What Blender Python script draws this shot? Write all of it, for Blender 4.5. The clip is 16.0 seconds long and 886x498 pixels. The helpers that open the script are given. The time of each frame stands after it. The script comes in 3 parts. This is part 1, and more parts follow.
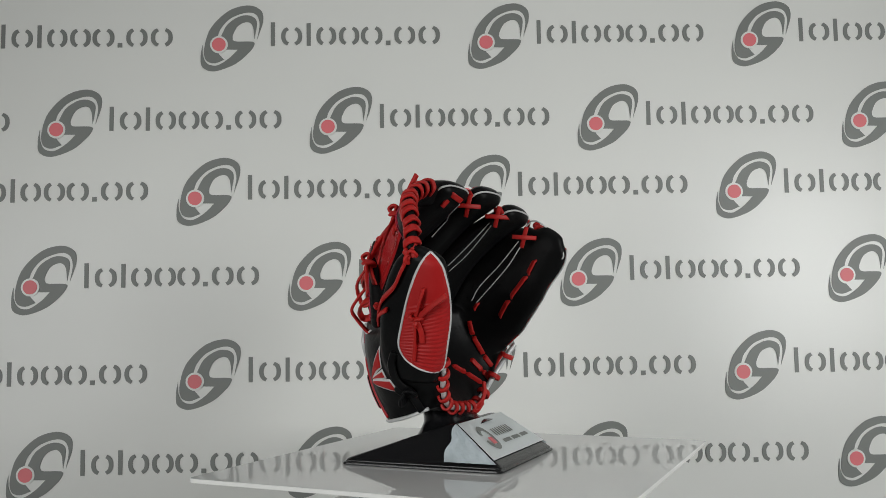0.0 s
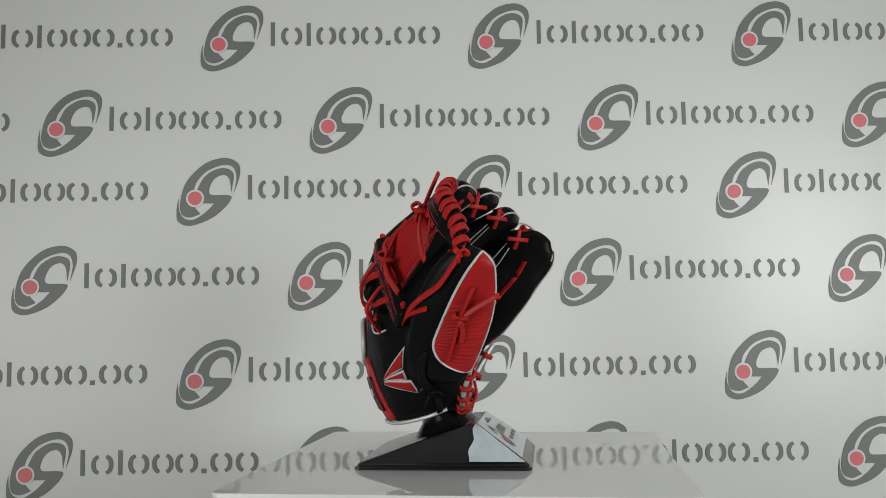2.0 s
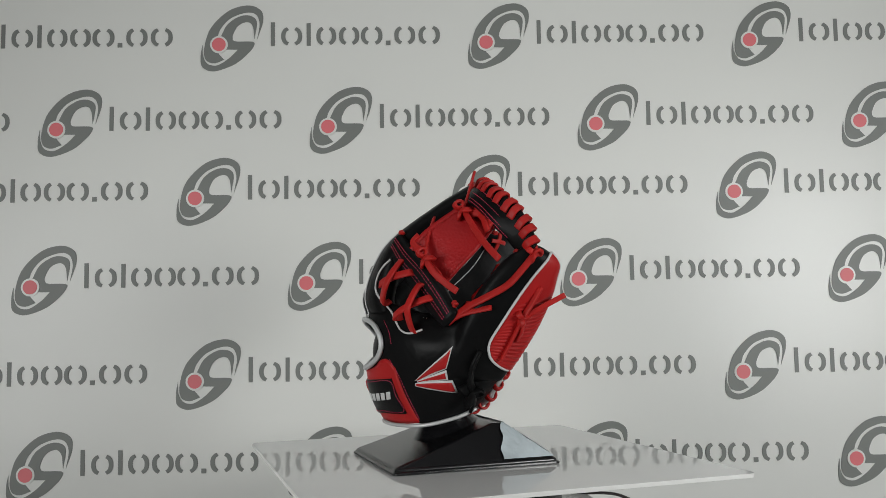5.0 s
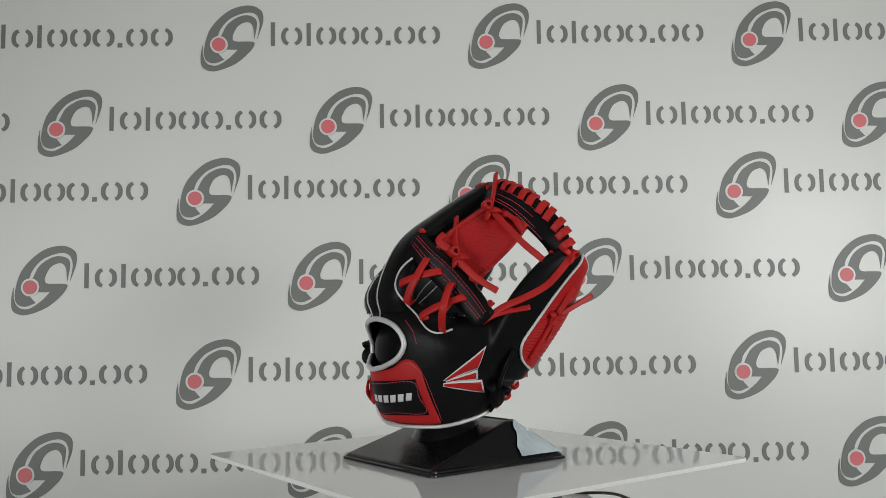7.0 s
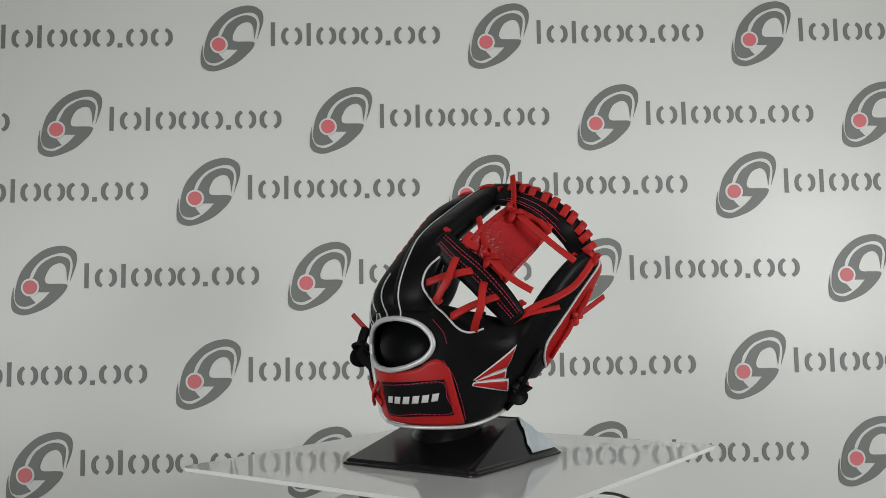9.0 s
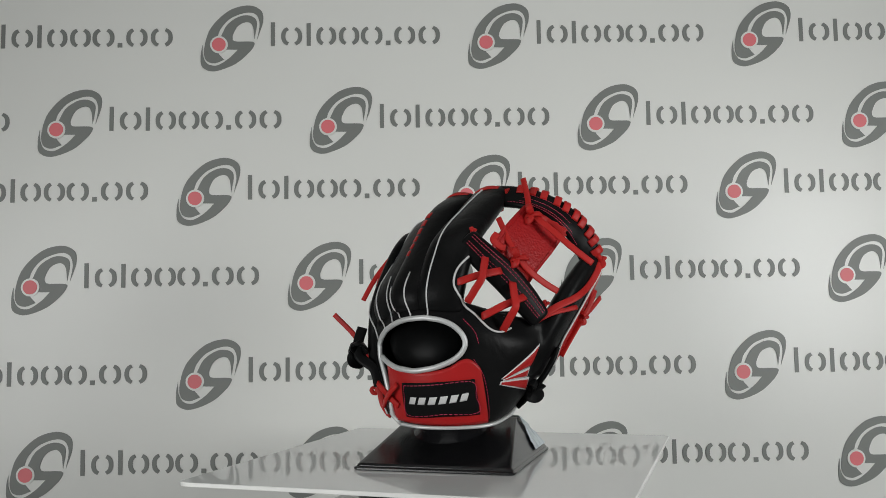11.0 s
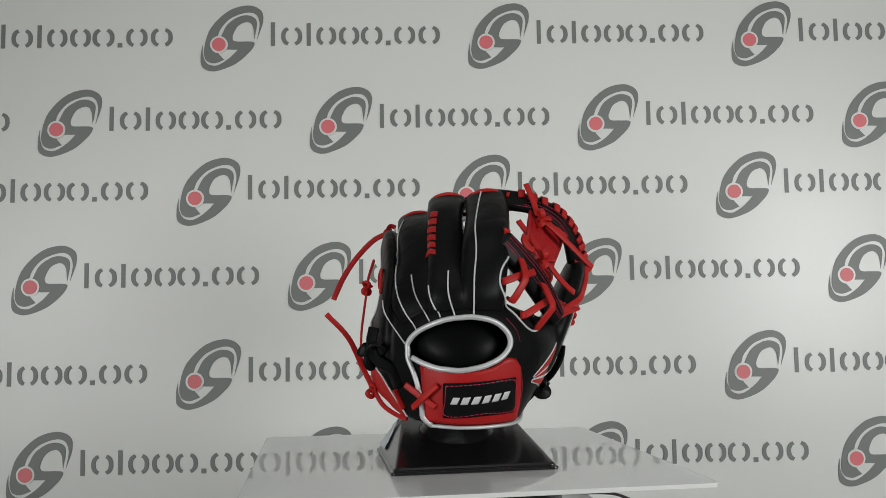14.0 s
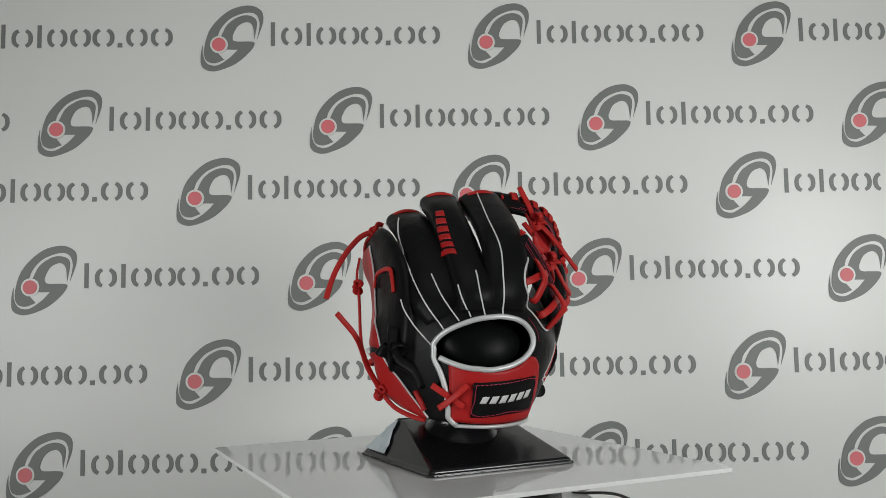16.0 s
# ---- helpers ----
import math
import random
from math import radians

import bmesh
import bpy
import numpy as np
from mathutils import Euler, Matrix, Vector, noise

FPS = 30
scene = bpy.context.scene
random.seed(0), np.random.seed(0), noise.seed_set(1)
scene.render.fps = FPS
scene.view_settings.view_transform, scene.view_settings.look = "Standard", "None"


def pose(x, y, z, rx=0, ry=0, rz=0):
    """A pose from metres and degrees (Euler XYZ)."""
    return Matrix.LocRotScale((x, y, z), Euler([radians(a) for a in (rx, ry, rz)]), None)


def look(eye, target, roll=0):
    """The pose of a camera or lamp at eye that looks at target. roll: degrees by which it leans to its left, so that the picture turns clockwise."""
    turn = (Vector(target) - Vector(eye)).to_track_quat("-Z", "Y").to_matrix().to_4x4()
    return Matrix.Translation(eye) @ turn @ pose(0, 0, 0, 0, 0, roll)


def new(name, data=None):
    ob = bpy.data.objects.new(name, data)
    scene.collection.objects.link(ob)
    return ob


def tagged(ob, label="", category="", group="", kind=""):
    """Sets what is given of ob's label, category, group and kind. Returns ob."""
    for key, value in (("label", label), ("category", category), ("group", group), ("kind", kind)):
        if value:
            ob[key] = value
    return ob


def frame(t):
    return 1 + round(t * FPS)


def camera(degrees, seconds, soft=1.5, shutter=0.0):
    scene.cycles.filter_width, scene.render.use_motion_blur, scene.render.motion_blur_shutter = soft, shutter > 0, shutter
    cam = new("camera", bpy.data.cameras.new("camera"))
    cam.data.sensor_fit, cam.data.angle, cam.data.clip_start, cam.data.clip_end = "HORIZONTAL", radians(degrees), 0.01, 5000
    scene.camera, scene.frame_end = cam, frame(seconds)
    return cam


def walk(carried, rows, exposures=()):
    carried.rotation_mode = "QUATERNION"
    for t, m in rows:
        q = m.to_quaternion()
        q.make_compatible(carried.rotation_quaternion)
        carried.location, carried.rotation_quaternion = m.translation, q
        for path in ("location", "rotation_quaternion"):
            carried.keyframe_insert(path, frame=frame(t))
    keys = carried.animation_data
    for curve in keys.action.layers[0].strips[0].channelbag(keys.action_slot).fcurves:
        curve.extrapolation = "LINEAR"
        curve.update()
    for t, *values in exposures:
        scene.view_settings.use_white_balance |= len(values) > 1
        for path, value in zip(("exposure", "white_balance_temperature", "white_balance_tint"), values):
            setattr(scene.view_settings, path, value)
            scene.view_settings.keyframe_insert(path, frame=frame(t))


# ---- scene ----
# The turntable axis stands at x = y = 0; the sheet's upper face lies 3 mm over Z0.
Z0 = 0.80
TURN = 8.823          # degrees a second, counter-clockwise from above
GLOVE = -107.6        # where the glove's back points at the start
STAND = -113.7

cam = camera(54.34, 16.0, soft=0.7)
EYE = (0.0, -1.12, Z0 + 0.1762)
YAW, PITCH = radians(-0.85), radians(4.81)
AIM = (EYE[0] + math.sin(YAW) * math.cos(PITCH), EYE[1] + math.cos(YAW) * math.cos(PITCH), EYE[2] + math.sin(PITCH))
walk(cam, [(0.0, look(EYE, AIM, -0.95)), (16.0, look(EYE, AIM, -0.95))])

# ---- light: a weak pale blue ambient added all round, the studio's soft lamps and a fill ----
world = bpy.data.worlds.new("world")
scene.world = world
world.use_nodes = True
world.node_tree.nodes["Background"].inputs[0].default_value = (0.9, 0.95, 1.0, 1)
world.node_tree.nodes["Background"].inputs[1].default_value = 0.1


def area_lamp(name, eye, target, size, watts, colour, spread=180):
    data = bpy.data.lights.new(name, "AREA")
    data.shape, data.size, data.size_y, data.energy, data.color, data.spread = "RECTANGLE", size[0], size[1], watts, colour, radians(spread)
    ob = new(name, data)
    ob.matrix_world = look(eye, target)
    return ob


area_lamp("ceiling_panel", (0.0, -0.9, 2.62), (0.0, -0.8, 0), (1.8, 1.4), 6.2, (0.985, 1.0, 0.985))
area_lamp("softbox_east", (1.5, -1.2, 1.17), (0.22, 0.55, 0.93), (0.55, 0.6), 7.2, (0.985, 1.0, 0.985), 105)
# added fill without a known source; lifts the banner's left and the palm
area_lamp("fill_west", (-1.35, -1.4, 0.95), (0.14, 0.5, 1.04), (0.8, 0.8), 5.9, (0.985, 1.0, 0.985), 105)
scene.view_settings.exposure = 0.03


# ---- materials ----
def material(name, colour, rough=0.5, metal=0.0, scale=60.0, vary=0.12, bump=0.15, fine=600.0, dist=0.0006, ior=1.5, coat=0.0, weave=None, crease=0.0):
    """Two scales of colour change and fine relief over one base colour."""
    m = bpy.data.materials.new(name)
    m.use_nodes = True
    nt = m.node_tree
    b = nt.nodes["Principled BSDF"]
    b.inputs["Metallic"].default_value, b.inputs["IOR"].default_value = metal, ior
    b.inputs["Coat Weight"].default_value, b.inputs["Coat Roughness"].default_value = coat, 0.08
    co = nt.nodes.new("ShaderNodeTexCoord")
    n1, n2 = nt.nodes.new("ShaderNodeTexNoise"), nt.nodes.new("ShaderNodeTexNoise")
    n1.inputs["Scale"].default_value, n2.inputs["Scale"].default_value = scale * 0.25, fine
    n1.inputs["Detail"].default_value, n2.inputs["Detail"].default_value = 6, 3
    for n in (n1, n2):
        nt.links.new(co.outputs["Object"], n.inputs["Vector"])
    ramp = nt.nodes.new("ShaderNodeMapRange")
    ramp.inputs["To Min"].default_value, ramp.inputs["To Max"].default_value = 1 - vary, 1 + vary
    nt.links.new(n1.outputs["Fac"], ramp.inputs["Value"])
    mix = nt.nodes.new("ShaderNodeMix")
    mix.data_type, mix.blend_type = "RGBA", "MULTIPLY"
    mix.inputs["Factor"].default_value = 1
    mix.inputs["A"].default_value = (*colour, 1)
    nt.links.new(ramp.outputs["Result"], mix.inputs["B"])
    nt.links.new(mix.outputs["Result"], b.inputs["Base Color"])
    rr = nt.nodes.new("ShaderNodeMapRange")
    rr.inputs["To Min"].default_value, rr.inputs["To Max"].default_value = max(0.02, rough - 0.5 * vary), min(1, rough + 0.5 * vary)
    nt.links.new(n1.outputs["Fac"], rr.inputs["Value"])
    nt.links.new(rr.outputs["Result"], b.inputs["Roughness"])
    if bump:
        bp = nt.nodes.new("ShaderNodeBump")
        bp.inputs["Strength"].default_value, bp.inputs["Distance"].default_value = bump, dist
        src = n2.outputs["Fac"]
        if weave:
            w = nt.nodes.new("ShaderNodeTexVoronoi")
            w.inputs["Scale"].default_value = weave
            nt.links.new(co.outputs["Object"], w.inputs["Vector"])
            src = w.outputs["Distance"]
        nt.links.new(src, bp.inputs["Height"])
        if crease:
            n3 = nt.nodes.new("ShaderNodeTexNoise")
            n3.inputs["Scale"].default_value, n3.inputs["Detail"].default_value, n3.inputs["Distortion"].default_value = 30, 4, 0.45
            nt.links.new(co.outputs["Object"], n3.inputs["Vector"])
            b3 = nt.nodes.new("ShaderNodeBump")
            b3.inputs["Strength"].default_value, b3.inputs["Distance"].default_value = crease, 0.004
            nt.links.new(n3.outputs["Fac"], b3.inputs["Height"])
            nt.links.new(b3.outputs["Normal"], bp.inputs["Normal"])
        nt.links.new(bp.outputs["Normal"], b.inputs["Normal"])
    return m


WHITE = (0.78, 0.78, 0.76)
M_BANNER = material("banner_vinyl", (0.74, 0.745, 0.72), 0.36, scale=6, vary=0.02, bump=0.03, fine=900, dist=0.0003)
M_INK = material("grey_ink", (0.185, 0.195, 0.185), 0.5, scale=40, vary=0.05, bump=0.02)
M_INKRED = material("red_ink", (0.72, 0.17, 0.19), 0.5, scale=40, vary=0.05, bump=0.02)
M_ACRYL = material("white_acrylic", (0.77, 0.78, 0.77), 0.015, scale=10, vary=0.02, bump=0.0, ior=1.49)
# sheet's edge glow put into a paler white; the table wears it plain
M_EDGE = material("edge_glow_and_table_white", (0.8, 0.8, 0.78), 0.25, scale=10, vary=0.02, bump=0.0)
M_PLASTIC = material("black_plastic", (0.008, 0.008, 0.009), 0.22, scale=30, vary=0.08, bump=0.03, fine=300)
M_LEATHER = material("black_leather", (0.0068, 0.0069, 0.0072), 0.36, scale=40, vary=0.2, bump=0.3, fine=900, dist=0.0004, ior=1.17, crease=0.36)
M_LINER = material("black_liner", (0.004, 0.0042, 0.0045), 0.4, ior=1.16, scale=30, vary=0.2, bump=0.1, fine=500, dist=0.0004, crease=0.25)
M_RED = material("red_leather", (0.40, 0.011, 0.0115), 0.45, scale=60, vary=0.18, bump=0.4, fine=700, dist=0.0006, ior=1.36, crease=0.2)
M_SNAKE = material("red_scaled_leather", (0.38, 0.0105, 0.0125), 0.42, scale=60, vary=0.2, bump=0.6, fine=900, dist=0.0009, weave=300, ior=1.36)
M_LACE = material("red_lace", (0.42, 0.013, 0.011), 0.5, scale=90, vary=0.25, bump=0.3, fine=700, dist=0.0004, ior=1.36)
M_SILVER = material("silver_piping", (0.60, 0.61, 0.61), 0.46, metal=0.4, scale=80, vary=0.1, bump=0.2, fine=900, dist=0.0003)
M_PIPE = material("white_piping", (0.6, 0.6, 0.6), 0.45, scale=80, vary=0.1, bump=0.1)
M_THREAD = material("pink_thread", (0.55, 0.03, 0.09), 0.6, scale=200, vary=0.15, bump=0.1)
M_LABEL = material("label_paper", (0.6, 0.645, 0.65), 0.3, scale=30, vary=0.05, bump=0.05)
M_FILM = material("crumpled_film", (0.47, 0.53, 0.56), 0.2, scale=90, vary=0.4, bump=0.6, fine=60, dist=0.004)
M_WALL = material("grey_wall", (0.5, 0.5, 0.49), 0.8, scale=4, vary=0.08, bump=0.1, fine=120)
M_FLOOR = material("grey_floor", (0.42, 0.42, 0.41), 0.5, scale=5, vary=0.12, bump=0.1, fine=90)
M_CABLE = material("dark_cable", (0.05, 0.04, 0.04), 0.4, vary=0.1, bump=0.0)


# ---- mesh helpers ----
def part(name, bm, mat, parent=None, label="", smooth=True):
    me = bpy.data.meshes.new(name)
    bmesh.ops.recalc_face_normals(bm, faces=bm.faces[:])
    bm.to_mesh(me)
    bm.free()
    me.materials.append(mat)
    if smooth:
        for poly in me.polygons:
            poly.use_smooth = True
    ob = new(name, me)
    if parent is not None:
        ob.parent = parent
    if label:
        tagged(ob, label)
    return ob


def rounded(ob, width, segments=2):
    mod = ob.modifiers.new("edge", "BEVEL")
    mod.width, mod.segments, mod.limit_method = width, segments, "ANGLE"
    return ob


def box(bm, x0, x1, y0, y1, z0, z1):
    vs = [bm.verts.new((x, y, z)) for z in (z0, z1) for x, y in ((x0, y0), (x1, y0), (x1, y1), (x0, y1))]
    for f in ((3, 2, 1, 0), (4, 5, 6, 7), (0, 1, 5, 4), (1, 2, 6, 5), (2, 3, 7, 6), (3, 0, 4, 7)):
        bm.faces.new([vs[i] for i in f])
    return bm


def spline(points, n, closed=False):
    """n points along a Catmull-Rom curve through the given ones (any number of values each)."""
    p = [np.array(q, float) for q in points]
    k = len(p)
    spans = k if closed else k - 1
    out = []
    for i in range(n):
        s = i * spans / (n if closed else n - 1)
        j = min(int(s), spans - 1)
        u = s - j
        if closed:
            a, b, c, d = (p[(j + o) % k] for o in (-1, 0, 1, 2))
        else:
            b, c = p[j], p[j + 1]
            a = p[j - 1] if j else 2 * b - c
            d = p[j + 2] if j + 2 < k else 2 * c - b
        out.append(0.5 * (2 * b + (c - a) * u + (2 * a - 5 * b + 4 * c - d) * u * u + (3 * b - a - 3 * c + d) * u ** 3))
    return out


def skin(bm, rings, close_ring=True, cap=True):
    """Faces between successive rings of points."""
    vs = [[bm.verts.new(q) for q in ring] for ring in rings]
    m = len(vs[0])
    for r0, r1 in zip(vs, vs[1:]):
        for i in range(m if close_ring else m - 1):
            j = (i + 1) % m
            bm.faces.new((r0[i], r0[j], r1[j], r1[i]))
    if cap and close_ring:
        bm.faces.new(vs[0][::-1])
        bm.faces.new(vs[-1])
    return vs


def unit(v):
    return v / (np.linalg.norm(v) + 1e-12)


def sections(spine, n=30, m=28, power=2.4, blunt=(0.0, 1.0)):
    """Rings of a stall: spine rows of (x, y, z, across x, y, z, half width, half thickness) in mm; the ends close in a dome."""
    rows = spline(spine, n)
    rings = []
    for i, r in enumerate(rows):
        c = r[:3] / 1000
        t = unit(rows[min(i + 1, n - 1)][:3] - rows[max(i - 1, 0)][:3])
        a = r[3:6] - t * np.dot(t, r[3:6])
        a = unit(a)
        b = np.cross(t, a)
        rings.append((c, a, b, t, r[6] / 1000, r[7] / 1000))
    out = []

    def ring(c, a, b, w, h):
        pts = []
        for k in range(m):
            g = 2 * math.pi * k / m
            cc, ss = math.cos(g), math.sin(g)
            pts.append(c + a * w * math.copysign(abs(cc) ** (2 / power), cc) + b * h * math.copysign(abs(ss) ** (2 / power), ss))
        return pts
    for c, a, b, t, w, h in rings:
        out.append(ring(c, a, b, w, h))
    for end, depth in ((0, blunt[0]), (1, blunt[1])):
        if not depth:
            continue
        c, a, b, t, w, h = rings[-1] if end else rings[0]
        sign = 1 if end else -1
        for k in range(1, 7):
            g = k / 6.0 * math.pi / 2
            f, o = max(math.cos(g), 0.04), math.sin(g) * depth * h * sign
            extra = ring(c + t * o, a, b, w * (0.45 * f + 0.55 * math.sqrt(max(f, 0.0))), h * f)
            out = out + [extra] if end else [extra] + out
    return out


def stall(name, spine, mat, parent, label="", **kw):
    bm = bmesh.new()
    skin(bm, sections(spine, **kw))
    return part(name, bm, mat, parent, label)


def squash(c, e):
    return math.copysign(abs(c) ** e, c)


def tube(bm, points, width, thick=None, n=None, m=8, closed=False, up=None):
    """A lace, cord or piping of flattened round section through points in mm; width and thick in mm."""
    e = 0.45 if thick else 1.0
    m = 12 if thick else m
    thick = thick or width
    n = n or max(8, 6 * len(points))
    pts = [np.array(q) / 1000 for q in spline(points, n, closed)]
    rings = []
    prev = None
    for i, c in enumerate(pts):
        t = unit(pts[(i + 1) % n if closed else min(i + 1, n - 1)] - pts[(i - 1) % n if closed else max(i - 1, 0)])
        ref = np.array(up if up is not None else (0.2, 0.3, 1.0), float) if prev is None else prev
        a = ref - t * np.dot(t, ref)
        if np.linalg.norm(a) < 1e-5:
            a = np.cross(t, (1, 0, 0))
        a = unit(a)
        prev = a
        b = np.cross(t, a)
        rings.append([c + (a * squash(math.cos(2 * math.pi * (k + 0.5) / m), e) * width + b * squash(math.sin(2 * math.pi * (k + 0.5) / m), e) * thick) / 2000 for k in range(m)])
    if closed:
        rings.append(rings[0])
    skin(bm, rings, True, not closed)
    if closed:
        bmesh.ops.remove_doubles(bm, verts=bm.verts[:], dist=1e-7)
    return bm


def cord(name, points, width, mat, parent, label="", thick=None, **kw):
    return part(name, tube(bmesh.new(), points, width, thick, **kw), mat, parent, label)


# ---- room ----
def slab(name, x0, x1, y0, y1, z0, z1, mat, label, category):
    return tagged(part(name, box(bmesh.new(), x0, x1, y0, y1, z0, z1), mat, smooth=False), label, category, kind="structure")


slab("floor", -2.6, 2.6, -3.2, 1.2, -0.05, 0.0, M_FLOOR, "plain grey studio floor", "floor")
slab("wall_north", -2.6, 2.6, 0.9, 1.0, 0.0, 2.7, M_WALL, "plain wall behind the printed banner", "wall")
slab("wall_south", -2.6, 2.6, -3.2, -3.1, 0.0, 2.7, M_WALL, "plain light grey room wall", "wall")
slab("wall_west", -2.6, -2.5, -3.1, 0.9, 0.0, 2.7, M_WALL, "plain light grey room wall", "wall")
slab("wall_east", 2.5, 2.6, -3.1, 0.9, 0.0, 2.7, M_WALL, "plain light grey room wall", "wall")
slab("ceiling", -2.6, 2.6, -3.2, 1.0, 2.7, 2.8, M_WALL, "plain white ceiling", "ceiling")

# ---- banner with its printed rows ----
BANNER_TILT = math.degrees(0.0385)
PITCH_X = 0.5201
ROWS = [(-0.4536, 0.7200, -1, 3), (-0.7631, 0.5556, -1, 3), (-0.4975, 0.4189, -1, 2), (-0.8058, 0.2536, 0, 3), (-0.4954, 0.0716, -1, 2), (-0.8066, -0.0952, 0, 3)]
UNIT = PITCH_X / 471.7      # print measure

banner = new("banner")
banner.matrix_world = pose(0, 0.5314, Z0, 0, 0, BANNER_TILT)
tagged(banner, "white vinyl banner printed with rows of grey marks", "banner")
sheet = part("sheet", box(bmesh.new(), -1.55, 1.55, 0.0, 0.004, -0.78, 1.25), M_BANNER, banner, smooth=False)


def flat(bm, outline, y0=-0.0012):
    """A thin printed shape from its outline (x, z), facing -y."""
    front = [bm.verts.new((x, y0, z)) for x, z in outline]
    back = [bm.verts.new((x, 0.001, z)) for x, z in outline]
    k = len(outline)
    bm.faces.new(front)
    for i in range(k):
        j = (i + 1) % k
        bm.faces.new((front[j], front[i], back[i], back[j]))


def curve_through(points, n):
    return [tuple(q) for q in spline(points, n)]


def emblem_mesh():
    """Two nested, leaning crescents; the inner one runs on into a bar and a lower crescent."""
    bm = bmesh.new()
    outer = curve_through([(9, -27), (-9, -33), (-23, -27), (-26, -6), (-15, 30), (16, 61), (50, 71), (73, 62), (77, 42), (67, 10)], 60)
    inner = curve_through([(67, 10), (71, 38), (64, 55), (46, 58), (20, 48), (3, 30), (-3, 14)], 36)
    low = [(0, -17)]
    flat(bm, [(x * UNIT, z * UNIT) for x, z in outer + inner[1:] + low], -0.0012)
    over = curve_through([(3, 15), (15, 37), (36, 51), (55, 52), (66, 41), (62, 10)], 36)
    under = curve_through([(62, 10), (59, 33), (49, 41), (33, 34), (24, 17), (25, 8), (31, 5.5)], 36)
    nose = curve_through([(52, 5.5), (60, 4.5), (62, 0), (53, -14), (28, -35), (-8, -47.5), (-29, -40), (-32, -20), (-29, 0)], 54)
    back = curve_through([(-29, 0), (-28, -20), (-20, -34), (-3, -37), (17, -25), (33, -9)], 36)
    flat(bm, [(x * UNIT, z * UNIT) for x, z in over + under[1:] + nose + back[1:] + [(10, -8.5), (3, 0)]], -0.0014)
    return bm


def disc(bm, x, z, r, y0, n=28):
    flat(bm, [((x + r * math.cos(2 * math.pi * i / n)) * UNIT, (z + r * math.sin(2 * math.pi * i / n)) * UNIT) for i in range(n)], y0)
    return bm


# plain bars (left, right, bottom, top) and plain arcs (left, right, side) in place of the lettering
BARS = [(91, 98, -3, 40), (154, 161, -3, 38), (294, 302, -3, 5)]
ARCS = [(109, 146, -1), (109, 146, 1), (171, 206, -1), (171, 206, 1), (211, 247, -1), (211, 247, 1), (250, 288, -1), (250, 288, 1), (309, 346, -1), (309, 346, 1), (352, 390, -1), (352, 390, 1)]


def bar_mesh(width, height):
    bm = bmesh.new()
    flat(bm, [(0, 0), (width * UNIT, 0), (width * UNIT, height * UNIT), (0, height * UNIT)])
    me = bpy.data.meshes.new("bar")
    bm.to_mesh(me)
    bm.free()
    me.materials.append(M_INK)
    return me


def arc_mesh(width, side):
    """One side of a flat printed ring."""
    bm = bmesh.new()
    rows = []
    for inset in (0.0, 7.4):
        a, b = (width / 2 - inset) * UNIT, (17.5 - inset * 0.75) * UNIT
        rows.append([bm.verts.new((width / 2 * UNIT + side * a * squash(math.cos(g), 0.85), -0.0012, b * squash(math.sin(g), 0.85))) for g in [radians(-68 + 136 * i / 18) for i in range(19)]])
    for i in range(18):
        bm.faces.new((rows[0][i], rows[0][i + 1], rows[1][i + 1], rows[1][i]))
    solid = bmesh.ops.extrude_face_region(bm, geom=bm.faces[:])
    for v in solid["geom"]:
        if isinstance(v, bmesh.types.BMVert):
            v.co.y = 0.001
    me = bpy.data.meshes.new("arc")
    bmesh.ops.recalc_face_normals(bm, faces=bm.faces[:])
    bm.to_mesh(me)
    bm.free()
    me.materials.append(M_INK)
    return me


def print_repeat():
    """Every emblem, bar and arc of the printed rows, as far as the room shows them."""
    e0 = None
    meshes = {}
    for s0, z, k0, k1 in ROWS:
        for k in range(k0, k1 + 1):
            at = s0 + k * PITCH_X
            if abs(at) < 0.98:
                if e0 is None:
                    e0 = ob = part("emblem", emblem_mesh(), M_INK, banner, "dark grey curved emblem", smooth=False)
                    h0 = part("halo", disc(bmesh.new(), 0, 0, 15.5, -0.003), M_BANNER, ob, smooth=False)
                    d0 = part("dot", disc(bmesh.new(), 0, 0, 12, -0.004), M_INKRED, ob, "faded red dot", smooth=False)
                else:
                    ob = tagged(new("emblem", e0.data), "dark grey curved emblem")
                    ob.parent = banner
                    new("halo", h0.data).parent = ob
                    tagged(new("dot", d0.data), "faded red dot").parent = ob
                ob.location = (at, 0, z)
            for x0, x1, z0, z1 in BARS:
                if abs(at + x0 * UNIT) < 0.94:
                    size = (x1 - x0, z1 - z0)
                    if size not in meshes:
                        meshes[size] = bar_mesh(*size)
                    bar = new("bar", meshes[size])
                    bar.parent = banner
                    bar.location = (at + x0 * UNIT, 0, z + z0 * UNIT)
            for x0, x1, side in ARCS:
                if abs(at + x0 * UNIT) < 0.94:
                    size = ("arc", x1 - x0, side)
                    if size not in meshes:
                        meshes[size] = arc_mesh(x1 - x0, side)
                    arc = new("arc", meshes[size])
                    arc.parent = banner
                    arc.location = (at + x0 * UNIT, 0, z + 14.5 * UNIT)


print_repeat()

# ---- turntable: base, sheet, cable ----
base = new("turntable")
base.location = (0, 0, 0)
tagged(base, "black motor turntable under the white acrylic sheet", "turntable")


def turned(profile, n=48, cx=0.0, cy=0.0):
    """A solid of revolution from (radius, z)."""
    bm = bmesh.new()
    skin(bm, [[(cx + r * math.cos(2 * math.pi * i / n), cy + r * math.sin(2 * math.pi * i / n), z) for i in range(n)] for r, z in profile])
    return bm


